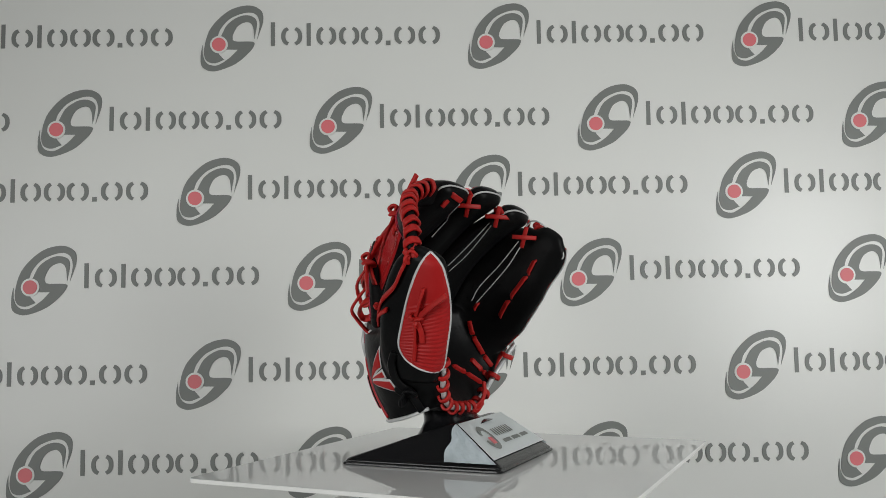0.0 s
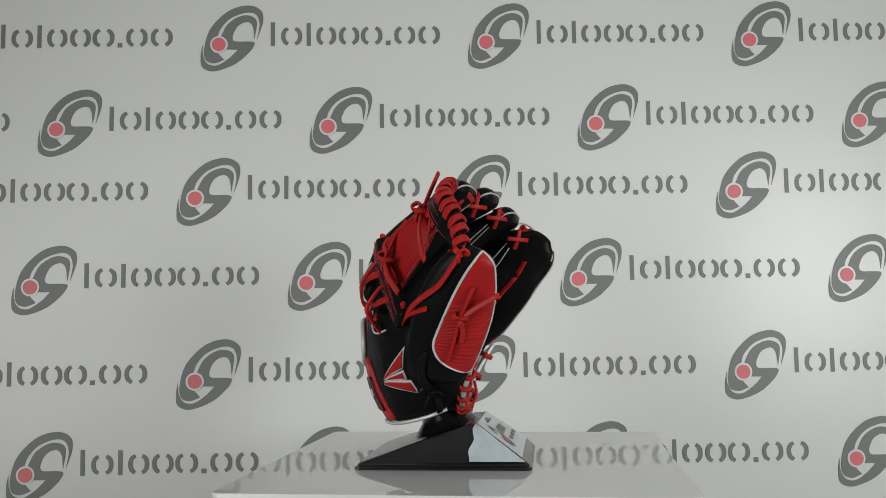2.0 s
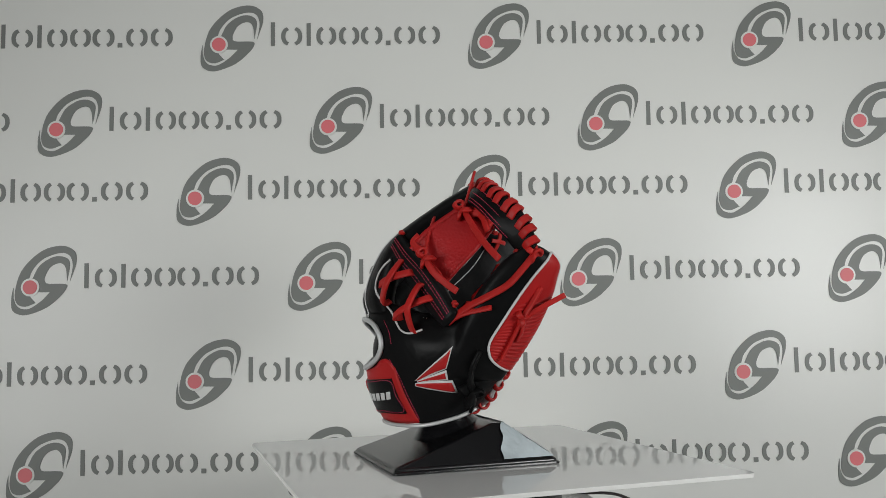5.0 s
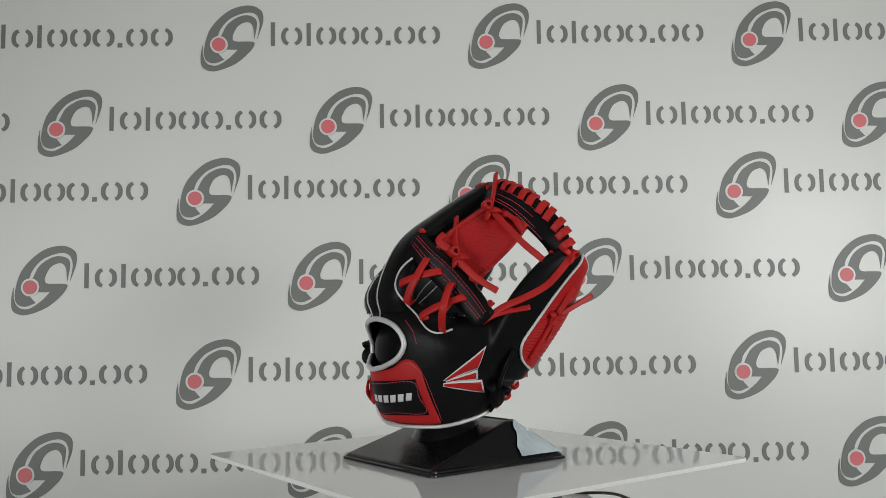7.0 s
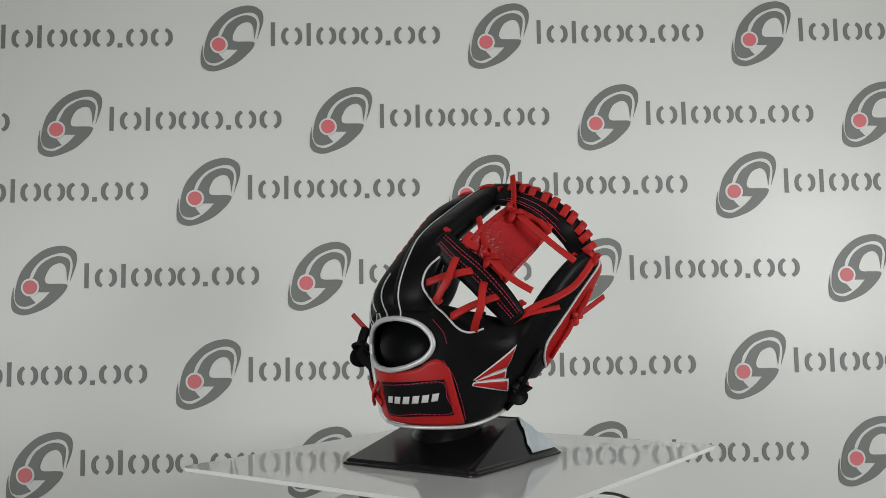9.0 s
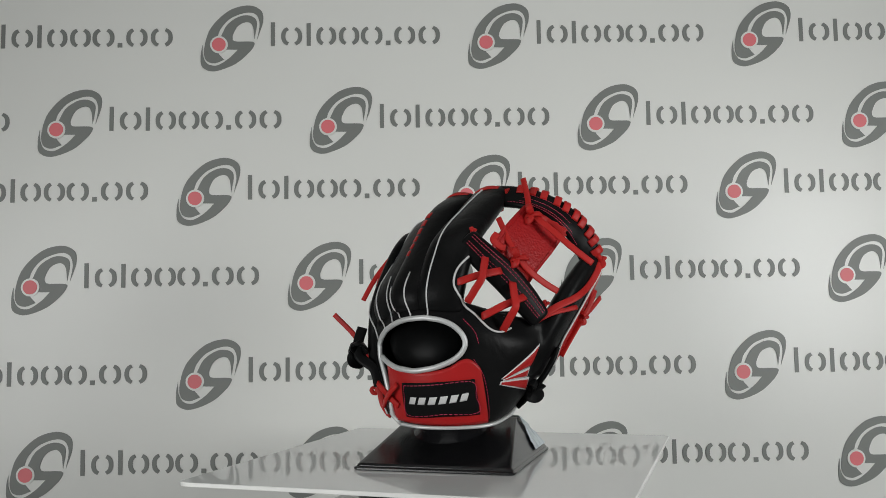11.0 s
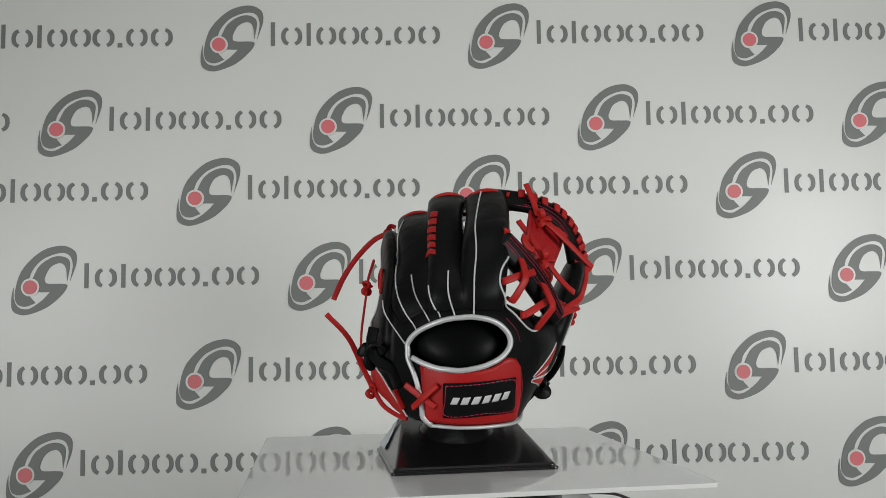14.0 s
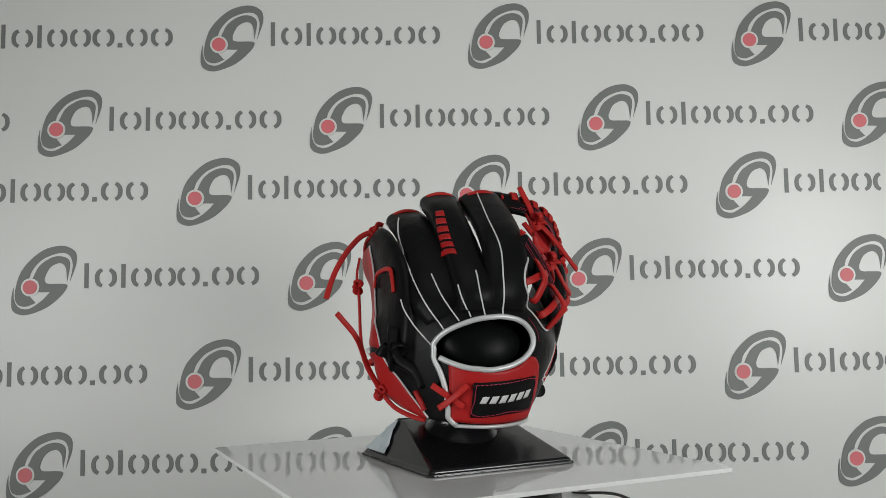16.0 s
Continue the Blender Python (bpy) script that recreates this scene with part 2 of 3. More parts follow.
part("housing", turned([(0.10, Z0 - 0.055), (0.128, Z0 - 0.05), (0.13, Z0 - 0.02), (0.10, Z0 - 0.0022)]), M_PLASTIC, base)
table = new("side_table")
tagged(table, "small white table carrying the turntable", "table")
part("tabletop", turned([(0.17, Z0 - 0.085), (0.18, Z0 - 0.08), (0.18, Z0 - 0.06), (0.175, Z0 - 0.055)]), M_EDGE, table)
part("leg", turned([(0.05, 0.02), (0.045, 0.1), (0.045, Z0 - 0.085)]), M_EDGE, table)
part("foot", turned([(0.2, 0.0), (0.2, 0.012), (0.05, 0.022)]), M_EDGE, table)

HALF = 0.2500


def rounded_square(half, r, n=6):
    pts = []
    for sx, sy, a in ((1, 1, 0), (-1, 1, 90), (-1, -1, 180), (1, -1, 270)):
        for i in range(n + 1):
            g = radians(a + 90 * i / n)
            pts.append((sx * (half - r) + r * math.cos(g), sy * (half - r) + r * math.sin(g)))
    return pts


def plate_mesh(z0, z1, half, r):
    bm = bmesh.new()
    skin(bm, [[(x, y, z0) for x, y in rounded_square(half, r)], [(x, y, z1) for x, y in rounded_square(half, r)]])
    for v in bm.verts:
        x, y = v.co.x - 0.0083, v.co.y + 0.0167
        a = -2.0014
        v.co.x, v.co.y = x * math.cos(a) - y * math.sin(a), x * math.sin(a) + y * math.cos(a)
    return bm


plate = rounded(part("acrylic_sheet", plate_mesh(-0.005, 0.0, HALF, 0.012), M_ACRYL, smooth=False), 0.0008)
# side faces get the paler colour that paints in their glow
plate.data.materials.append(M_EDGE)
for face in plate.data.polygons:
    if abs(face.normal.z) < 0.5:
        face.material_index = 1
tagged(plate, "glossy white square acrylic sheet with rounded corners", "turntable top")


# ---- display stand ----
stand = new("display_stand")
tagged(stand, "black moulded plastic display stand with a label", "display stand")
holder = Matrix.Rotation(radians(STAND - GLOVE), 4, "Z")


def ring4(x0, x1, y0, y1, z, r=0.006, n=5):
    pts = []
    for cx, cy, a in ((x1 - r, y1 - r, 0), (x0 + r, y1 - r, 90), (x0 + r, y0 + r, 180), (x1 - r, y0 + r, 270)):
        for i in range(n):
            g = radians(a + 90 * i / (n - 1))
            pts.append((cx + r * math.cos(g), cy + r * math.sin(g) - 0.0105, z))
    return pts


def stand_body():
    """A wedge with a long slope at the back and a label face in front, over a stepped flange."""
    bm = bmesh.new()
    skin(bm, [ring4(-0.098, 0.098, -0.105, 0.105, 0.0005), ring4(-0.098, 0.098, -0.105, 0.105, 0.0032), ring4(-0.0955, 0.0955, -0.1025, 0.1025, 0.0042),
              ring4(-0.095, 0.095, -0.102, 0.102, 0.0062), ring4(-0.093, 0.093, -0.100, 0.100, 0.0080)])
    top = ring4(-0.071, 0.071, 0.026, 0.040, 0.050, r=0.004)
    low = [v for v in bm.verts if v.co.z > 0.0079]
    upper = [bm.verts.new(q) for q in top]
    for f in [f for f in bm.faces if all(v.co.z > 0.0079 for v in f.verts)]:
        bm.faces.remove(f)
    k = len(top)
    for a in range(k):
        b = (a + 1) % k
        bm.faces.new((low[a], low[b], upper[b], upper[a]))
    bm.faces.new(upper)
    return bm


stand_base = rounded(part("base", stand_body(), M_PLASTIC, stand, smooth=False), 0.0015, 2)
stand_base.matrix_local = holder


def neck_mesh():
    """The post that swells out of the slope and rises into the glove."""
    prof = [(0.060, 0.056, 0.031), (0.051, 0.046, 0.036), (0.044, 0.038, 0.043), (0.039, 0.031, 0.053), (0.035, 0.021, 0.074), (0.034, 0.015, 0.10), (0.034, 0.014, 0.14), (0.024, 0.010, 0.165), (0.008, 0.004, 0.172)]
    rows = spline(prof, 34)
    bm = bmesh.new()
    rings = []
    for a, b, z in rows:
        lean = 0.30 * min(1.0, max(0.0, (0.07 - z) / 0.035))
        rings.append([(-0.006 + a * math.cos(g), -0.014 - 0.6 * max(0, z - 0.05) + b * math.sin(g), z + lean * b * math.sin(g)) for g in [2 * math.pi * i / 40 for i in range(40)]])
    skin(bm, rings)
    return bm


def form_mesh():
    bm = bmesh.new()
    rings = []
    for i in range(1, 24):
        g = math.pi * i / 24
        ring = []
        for k in range(40):
            x, y = 0.050 * math.sin(g) * math.cos(2 * math.pi * k / 40), 0.027 * math.sin(g) * math.sin(2 * math.pi * k / 40)
            ring.append((-0.021 + x, -0.078 + y - 0.22 * x + 0.012 * math.cos(g), 0.152 + 0.040 * math.cos(g)))
        rings.append(ring)
    skin(bm, rings)
    return bm


part("hand_form", form_mesh(), M_LINER, stand, "black rounded form in the wrist opening")
part("post", neck_mesh(), M_PLASTIC, stand, "black glossy post inside the glove")

# ---- glove (mm, its back towards -y) ----
glove = new("baseball_glove")
tagged(glove, "black and red leather baseball glove with silver piping", "baseball glove")

INDEX = [(0, -104, 190, 1, 0, 0, 27, 13), (2, -106, 215, 1, 0, 0, 28, 15), (12.5, -87, 265, .97, -.2, 0, 28.5, 15), (32, -37, 306, .9, -.42, 0, 28, 15), (46, 10, 337, .88, -.48, 0, 28, 14)]
MIDDLE = [(-36, -98, 189, .95, -.2, 0, 25, 13), (-37, -95, 215, .95, -.25, 0, 25, 15), (-26, -50, 265, .93, -.35, 0, 23.5, 15), (-15, -3, 310, .9, -.43, 0, 23, 15), (1, 41, 335, .88, -.48, 0, 26, 14)]
RINGF = [(-64, -74, 180, .8, -.6, 0, 25, 13), (-67, -59, 208, .75, -.65, 0, 33, 15), (-53, -20, 255, .72, -.68, 0, 29, 15), (-44, 27, 292, .8, -.58, 0, 27, 15), (-34, 70, 313, .85, -.52, 0, 27, 14)]
PINKY = [(-100, 0, 125, .05, -1, 0, 40, 12), (-101, -4, 145, .02, -1, 0, 46, 12), (-94, 6, 181, -.14, -.98, .09, 58, 12), (-82, 32, 216, -.21, -.96, .13, 61, 12), (-71, 68, 249, -.25, -.95, .16, 55, 13), (-65, 97, 268, -.2, -.95, .2, 41, 13), (-61, 109, 279, -.2, -.95, .2, 33, 12), (-59, 114, 286, -.2, -.95, .2, 20, 10)]
PINKY_TIP = [(-70, 72, 251, -.25, -.95, .16, 58, 13), (-61, 107, 281, -.2, -.95, .2, 34, 13)]
THUMB = [(98, -24, 112, .02, -.93, .36, 32, 14), (111, -21, 137, .02, -.93, .36, 40, 16), (137, -6, 185, .02, -.93, .36, 44, 17), (160, 9, 224, .02, -.9, .4, 37, 15), (173, 20, 245, .02, -.88, .42, 26, 13)]
stalls = []
for nm, sp in (("index_finger", INDEX), ("middle_finger", MIDDLE), ("ring_finger", RINGF)):
    stalls.append(stall(nm, sp, M_LEATHER, glove))

# loops of the hand part, from the thumb's front edge round the back to the palm
LOOPS = [
    [(60, 0, 76), (72, -30, 65), (52, -72, 55), (15, -88, 53), (-25, -90, 54), (-60, -76, 56), (-80, -50, 62), (-90, -15, 74), (-75, 14, 72), (-45, 12, 67), (-10, 9, 64), (30, 4, 66)],
    [(86, 5, 98), (95, -30, 94), (74, -76, 92), (35, -102, 92), (-15, -110, 92), (-52, -95, 92), (-82, -60, 92), (-101, -22, 94), (-104, 18, 98), (-60, 2, 95), (-10, -14, 92), (40, -12, 95)],
    [(108, 12, 132), (124, -26, 138), (102, -72, 142), (55, -106, 145), (-5, -120, 146), (-53, -103, 145), (-87, -63, 143), (-107, -24, 140), (-106, 30, 138), (-75, -15, 136), (-15, -45, 136), (55, -30, 136)],
    [(118, -20, 170), (130, -40, 173), (94, -72, 168), (45, -106, 176), (-5, -118, 182), (-51, -102, 182), (-86, -62, 178), (-107, -24, 172), (-106, 36, 168), (-85, -18, 170), (-25, -60, 172), (56, -64, 166)],
    [(112, -40, 182), (112, -50, 184), (84, -74, 174), (35, -98, 198), (-5, -106, 205), (-48, -92, 205), (-82, -54, 200), (-101, -18, 195), (-102, 20, 190), (-88, -16, 190), (-30, -66, 195), (46, -74, 184)],
]
HOLE = (-26.0, 150.5, 55.0, 30.0)       # the wrist opening in the back: centre x, z and half axes


def in_hole(x, z, grow=1.0):
    return ((x - HOLE[0]) / (HOLE[2] * grow)) ** 2 + ((z - HOLE[1] - 0.05 * (x - HOLE[0])) / (HOLE[3] * grow)) ** 2 < 1


def hand_mesh():
    """The loops, the thumb's and the little finger's stalls grown into one soft shell, with the wrist opening cut out."""
    rings = [spline(lp, 96, True) for lp in LOOPS]
    rows = [[np.array(q) / 1000 for q in col] for col in zip(*[spline([r[i] for r in rings], 40) for i in range(96)])]
    bm = bmesh.new()
    skin(bm, rows)
    for sp in (THUMB, PINKY):
        skin(bm, sections(sp, n=40, m=36))
    bmesh.ops.recalc_face_normals(bm, faces=bm.faces[:])
    rough = bpy.data.meshes.new("rough_shell")
    bm.to_mesh(rough)
    bm.free()
    ob = new("rough_shell", rough)
    grow = ob.modifiers.new("grow", "REMESH")
    grow.mode, grow.voxel_size = "VOXEL", 0.0022
    soft = ob.modifiers.new("soft", "SMOOTH")
    soft.factor, soft.iterations = 0.5, 24
    graph = bpy.context.evaluated_depsgraph_get()
    graph.update()
    out = bmesh.new()
    out.from_mesh(ob.evaluated_get(graph).to_mesh())
    bpy.data.objects.remove(ob)
    bpy.data.meshes.remove(rough)
    gone = []
    for f in out.faces:
        c = f.calc_center_median() * 1000
        if c.y < -48 and in_hole(c.x, c.z):
            gone.append(f)
        elif c.z < 90 and abs(f.normal.z) > 0.8 and f.normal.z < 0 and (c.x / 60) ** 2 + ((c.y + 38) / 40) ** 2 < 1:
            gone.append(f)
    bmesh.ops.delete(out, geom=gone, context="FACES")
    return out


hand = part("hand_shell", hand_mesh(), M_LEATHER, glove)
thick = hand.modifiers.new("leather", "SOLIDIFY")
thick.thickness, thick.offset = 0.003, -1

# one surface to lay trims and laces on
from mathutils.bvhtree import BVHTree


def surface(obs):
    vs, fs = [], []
    for ob in obs:
        o = len(vs)
        vs += [v.co.copy() for v in ob.data.vertices]
        fs += [[o + i for i in poly.vertices] for poly in ob.data.polygons]
    return BVHTree.FromPolygons(vs, fs)


SKIN = surface(stalls + [hand])
INNER = Vector((0.02, 0.0, 0.18))


def lay(p, lift=0.0, tree=None):
    """The nearest place on the leather to p (mm), raised by lift mm."""
    q = Vector([c / 1000 for c in p])
    place, normal, _, _ = (tree or SKIN).find_nearest(q)
    out = (q - place)
    n = normal if normal.dot(place - INNER) > 0 or out.length < 1e-4 else -normal
    return np.array((place + n * lift / 1000)) * 1000


def front(p, lift=0.0):
    """The first place met from the palm's side in front of p (mm), raised by lift mm."""
    d = Vector((0.95, 0.25, 0.05)).normalized()
    q = Vector([c / 1000 for c in p])
    place, normal, _, _ = SKIN.ray_cast(q + d * 0.045, -d, 0.09)
    if place is None:
        return np.array(p, float)
    n = normal if normal.dot(d) > 0 else -normal
    return np.array(place + n * lift / 1000) * 1000


def laid(points, lift=0.0, n=None, tree=None):
    pts = [np.array(lay(p, lift, tree)) for p in spline(points, n or 6 * len(points))]
    for _ in range(5):
        pts = [pts[0]] + [(pts[k - 1] + pts[k] * 2 + pts[k + 1]) / 4 for k in range(1, len(pts) - 1)] + [pts[-1]]
    pts = [np.array(lay(p, lift + 0.3, tree)) for p in pts]
    pts = [pts[0]] + [(pts[k - 1] + pts[k] * 2 + pts[k + 1]) / 4 for k in range(1, len(pts) - 1)] + [pts[-1]]
    return pts


def patch(name, left, right, mat, parent, label="", lift=1.2, nu=14, nv=20, tree=None, ribs=0.0):
    """A piece of leather laid on the surface between two edges (mm), its rim turned down to it."""
    le, ri = spline(left, nv), spline(right, nv)
    bm = bmesh.new()
    flatp = [[le[i] * (1 - k / (nu - 1)) + ri[i] * (k / (nu - 1)) for k in range(nu)] for i in range(nv)]
    grid = []
    for i, row in enumerate(flatp):
        wave = ribs * math.sin(1.5 * row[nu // 2][2]) * (0.4 + 0.6 * min(1, max(0, (nv * 0.97 - i) / (nv * 0.2)))) if i > nv * 0.36 else 0.0
        grid.append([bm.verts.new(lay(q, lift + wave * abs(math.sin(math.pi * k / (nu - 1))) ** 0.5, tree) / 1000) for k, q in enumerate(row)])
    for r0, r1 in zip(grid, grid[1:]):
        for k in range(nu - 1):
            bm.faces.new((r0[k], r0[k + 1], r1[k + 1], r1[k]))
    loop = [(0, k) for k in range(nu)] + [(i, nu - 1) for i in range(1, nv)] + [(nv - 1, k) for k in range(nu - 2, -1, -1)] + [(i, 0) for i in range(nv - 2, 0, -1)]
    low = [bm.verts.new(lay(flatp[i][k], -0.8, tree) / 1000) for i, k in loop]
    for a in range(len(loop)):
        b = (a + 1) % len(loop)
        (i, k), (i2, k2) = loop[a], loop[b]
        bm.faces.new((grid[i][k], grid[i2][k2], low[b], low[a]))
    bmesh.ops.remove_doubles(bm, verts=bm.verts[:], dist=1e-6)
    return part(name, bm, mat, parent, label)


def lace(points, parent=None, width=7.0, thick_=3.2, mat=None, name="lace", **kw):
    width = width * (1.04 if mat is None else 1.0)
    return cord(name, points, width, mat or M_LACE, parent or glove, "", thick_, **kw)


def bowed(a, b, bulge, towards, n=5):
    """Points from a to b that bow out by bulge mm."""
    a, b, d = np.array(a, float), np.array(b, float), unit(np.array(towards, float))
    return [a + (b - a) * (i / (n - 1)) + d * bulge * math.sin(math.pi * i / (n - 1)) for i in range(n)]


def cross(c, h, v, towards, lift=3.0, width=7.5, bulge=3.0):
    """Two laces crossing at c with half strokes h and v."""
    c = np.array(c, float) + unit(np.array(towards, float)) * lift
    h, v, t = np.array(h, float), np.array(v, float), unit(np.array(towards, float))
    first = lace(bowed(c - v, c + v, bulge, towards), width=width, name="cross_lace", up=np.cross(unit(v), t))
    lace(bowed(c - h + t * 2, c + h + t * 2, bulge + 1.5, towards), width=width, name="cross_lace", up=np.cross(unit(h), t))
    return first


def knot(c, r, axis, name="knot", mat=None, width=6.0):
    """A lace tied in an overhand knot: three loops round each other."""
    c, ax = np.array(c, float), unit(np.array(axis, float))
    u = unit(np.cross(ax, (0.3, 0.9, 0.2)))
    w = np.cross(ax, u)
    pts = [c + r * ((math.sin(g) + 0.9 * math.sin(2 * g)) * u * 0.62 + (math.cos(g) - 0.9 * math.cos(2 * g)) * w * 0.62 - 0.55 * math.sin(3 * g) * ax) for g in [2 * math.pi * i / 14 for i in range(14)]]
    return cord(name, pts, width, mat or M_LACE, glove, "", 3.6, n=70, closed=True)


def stitches(path, count, mat=None, lift=0.6, free=False, size=0.9):
    """A row of short threads along a path."""
    bm = bmesh.new()
    pts = spline(path, count * 3 + 1)
    for i in range(count):
        a, b = pts[3 * i], pts[3 * i + 2]
        a, b = (a, b) if free else (lay(a, lift), lay(b, lift))
        tube(bm, [a, b], size, n=2, m=5)
    return tagged(part("stitching", bm, mat or M_THREAD, glove), kind="stuff")


def sheet_between(name, left, right, thickness, mat, parent, nu=14, nv=20, swell=0.0, label=""):
    """A bent piece of leather between two edges (mm), with real thickness."""
    le, ri = spline(left, nv), spline(right, nv)
    grid = [[le[i] * (1 - k / (nu - 1)) + ri[i] * (k / (nu - 1)) for k in range(nu)] for i in range(nv)]
    nrm = unit(np.cross(ri[nv // 2] - le[nv // 2], le[-1] - le[0]))
    bm = bmesh.new()
    top = [[bm.verts.new((grid[i][k] + nrm * (thickness / 2 + swell * math.sin(math.pi * k / (nu - 1)))) / 1000) for k in range(nu)] for i in range(nv)]
    bot = [[bm.verts.new((grid[i][k] + nrm * (-thickness / 2 + swell * math.sin(math.pi * k / (nu - 1)))) / 1000) for k in range(nu)] for i in range(nv)]
    for i in range(nv - 1):
        for k in range(nu - 1):
            bm.faces.new((top[i][k], top[i][k + 1], top[i + 1][k + 1], top[i + 1][k]))
            bm.faces.new((bot[i][k], bot[i + 1][k], bot[i + 1][k + 1], bot[i][k + 1]))
    for i in range(nv - 1):
        bm.faces.new((top[i][0], top[i + 1][0], bot[i + 1][0], bot[i][0]))
        bm.faces.new((top[i][-1], bot[i][-1], bot[i + 1][-1], top[i + 1][-1]))
    for k in range(nu - 1):
        bm.faces.new((top[0][k], bot[0][k], bot[0][k + 1], top[0][k + 1]))
        bm.faces.new((top[-1][k], top[-1][k + 1], bot[-1][k + 1], bot[-1][k]))
    return part(name, bm, mat, parent, label)


# wrist opening, band and patch
RIM = [(-56, -78, 55), (-65, -75, 63), (-69, -78, 90), (-77, -77, 117), (-84, -72, 135), (-79, -79, 151), (-61, -97, 166), (-31, -111, 177), (-4, -117, 180), (18, -116, 172), (29, -114, 158), (30, -114, 147),
       (23, -115, 136), (8, -116, 127), (-21, -115, 122), (-48, -104, 125), (-68, -88, 130), (-80, -76, 135)]
band = patch("wrist_band", [(-72, -88, 127), (-50, -104, 121), (-21, -114, 118), (9, -115, 123), (24, -112, 132), (36, -110, 132), (46, -105, 122)],
             [(-63, -78, 60), (-46, -86, 58), (-28, -91, 56), (-6, -91, 54.5), (16, -89, 54), (34, -85, 54.5), (50, -78, 57)], M_RED, glove, "red grained leather wrist band", lift=2.2, nu=16, nv=30)
name_patch = patch("name_patch", [(-48, -105, 105), (-5, -114, 107), (39, -107, 110)], [(-45, -92, 65), (0, -100, 66), (42, -90, 68)], M_LEATHER, band, "black leather patch with silver bars", lift=4.0, nu=12, nv=24)
for k in range(6):
    x = -41 + 12.6 * k
    patch("bar", [(x + 3, -110, 88 + 0.9 * k), (x + 11.6, -110, 88.5 + 0.9 * k)], [(x - 0.5, -108, 79 + 0.8 * k), (x + 8.1, -108, 79.5 + 0.8 * k)], M_PIPE, name_patch, "", lift=4.4, nu=5, nv=5)
stitches([(-45, -106, 102), (-5, -116, 104), (36, -108, 107), (39, -100, 90), (40, -92, 71), (0, -102, 69), (-42, -94, 68), (-44, -100, 85), (-45, -106, 102)], 64, lift=4.3)
stitches([(40, -112, 132), (50, -104, 112), (54, -92, 81), (53, -80, 58)], 26, lift=0.5)
stitches([(30, -117, 180), (42, -114, 165), (46, -112, 150)], 14, lift=0.5)


def rim_path():
    """The rim's line laid on the leather from outside and evened."""
    pts = []
    for q in spline(RIM[1:], 110):
        b = unit(np.array((q[0] * 0.9, q[1], 0.0)))
        pts.append(np.array(lay(q + b * 8, 2.7)))
    for _ in range(8):
        pts = [pts[0]] + [(pts[k - 1] + pts[k] * 2 + pts[k + 1]) / 4 for k in range(1, len(pts) - 1)] + [pts[-1]]
    pts = [np.array(lay(p, 2.6)) for p in pts]
    pts = [pts[0]] + [(pts[k - 1] + pts[k] * 2 + pts[k + 1]) / 4 for k in range(1, len(pts) - 1)] + [pts[-1]]
    return [np.array(RIM[0], float)] + pts[::2]


cord("rim_piping", rim_path(), 6.6, M_SILVER, glove, "silver piping round the wrist opening", n=160, m=10)
cord("hem_piping", [(76, -14, 72), (71, -40, 62), (52, -73, 53.5), (15, -90, 51.5), (-25, -92, 52), (-57, -78, 54.5)], 4.6, M_SILVER, glove, "silver piping along the lower hem", n=50)
lace(bowed((-86, -74, 103), (-55, -94, 77), 2, (-.4, -1, 0)), name="cross_lace", up=(0, 0, 1))
lace(bowed((-78, -76, 76), (-55, -103, 103), 4.5, (-.4, -1, 0)), name="cross_lace", up=(0, 0, 1))
lace(laid([(-92, -48, 96), (-87, -51, 84), (-82, -53, 73)], 2.5), width=6.5)

# seams on the back of the fingers
for path in ([(-13, -117, 182), (-13, -119, 198), (-11, -116, 231), (-4, -104, 261), (5, -71, 295), (30, -13, 336), (40, 8, 348)],
             [(-34, -111, 182), (-42, -112, 209), (-38, -100, 237)], [(-49, -103, 181), (-60, -103, 202), (-62, -96, 219)],
             [(-61, -96, 177), (-73, -78, 207), (-73, -56, 234)], [(-74, -83, 167), (-89, -65, 200), (-84, -22, 243), (-73, 11, 272), (-57, 48, 312)],
             [(-83, -70, 149), (-98, -51, 175), (-104, -37, 203)]):
    cord("seam_piping", laid(path, 0.5), 1.9, M_PIPE, glove, "thin white piping", m=6)
edge_a, edge_b = spline([(-34, -6, 317), (-46, -30, 283), (-53, -49, 253)], 37), spline([(-27, -14, 317), (-39, -46, 284), (-47, -75, 254)], 37)
for k in range(6):
    patch("bar", [edge_a[6 * k], edge_a[6 * k + 4]], [edge_b[6 * k], edge_b[6 * k + 4]], M_RED, glove, "red stitched bar", lift=0.9, nu=7, nv=5)

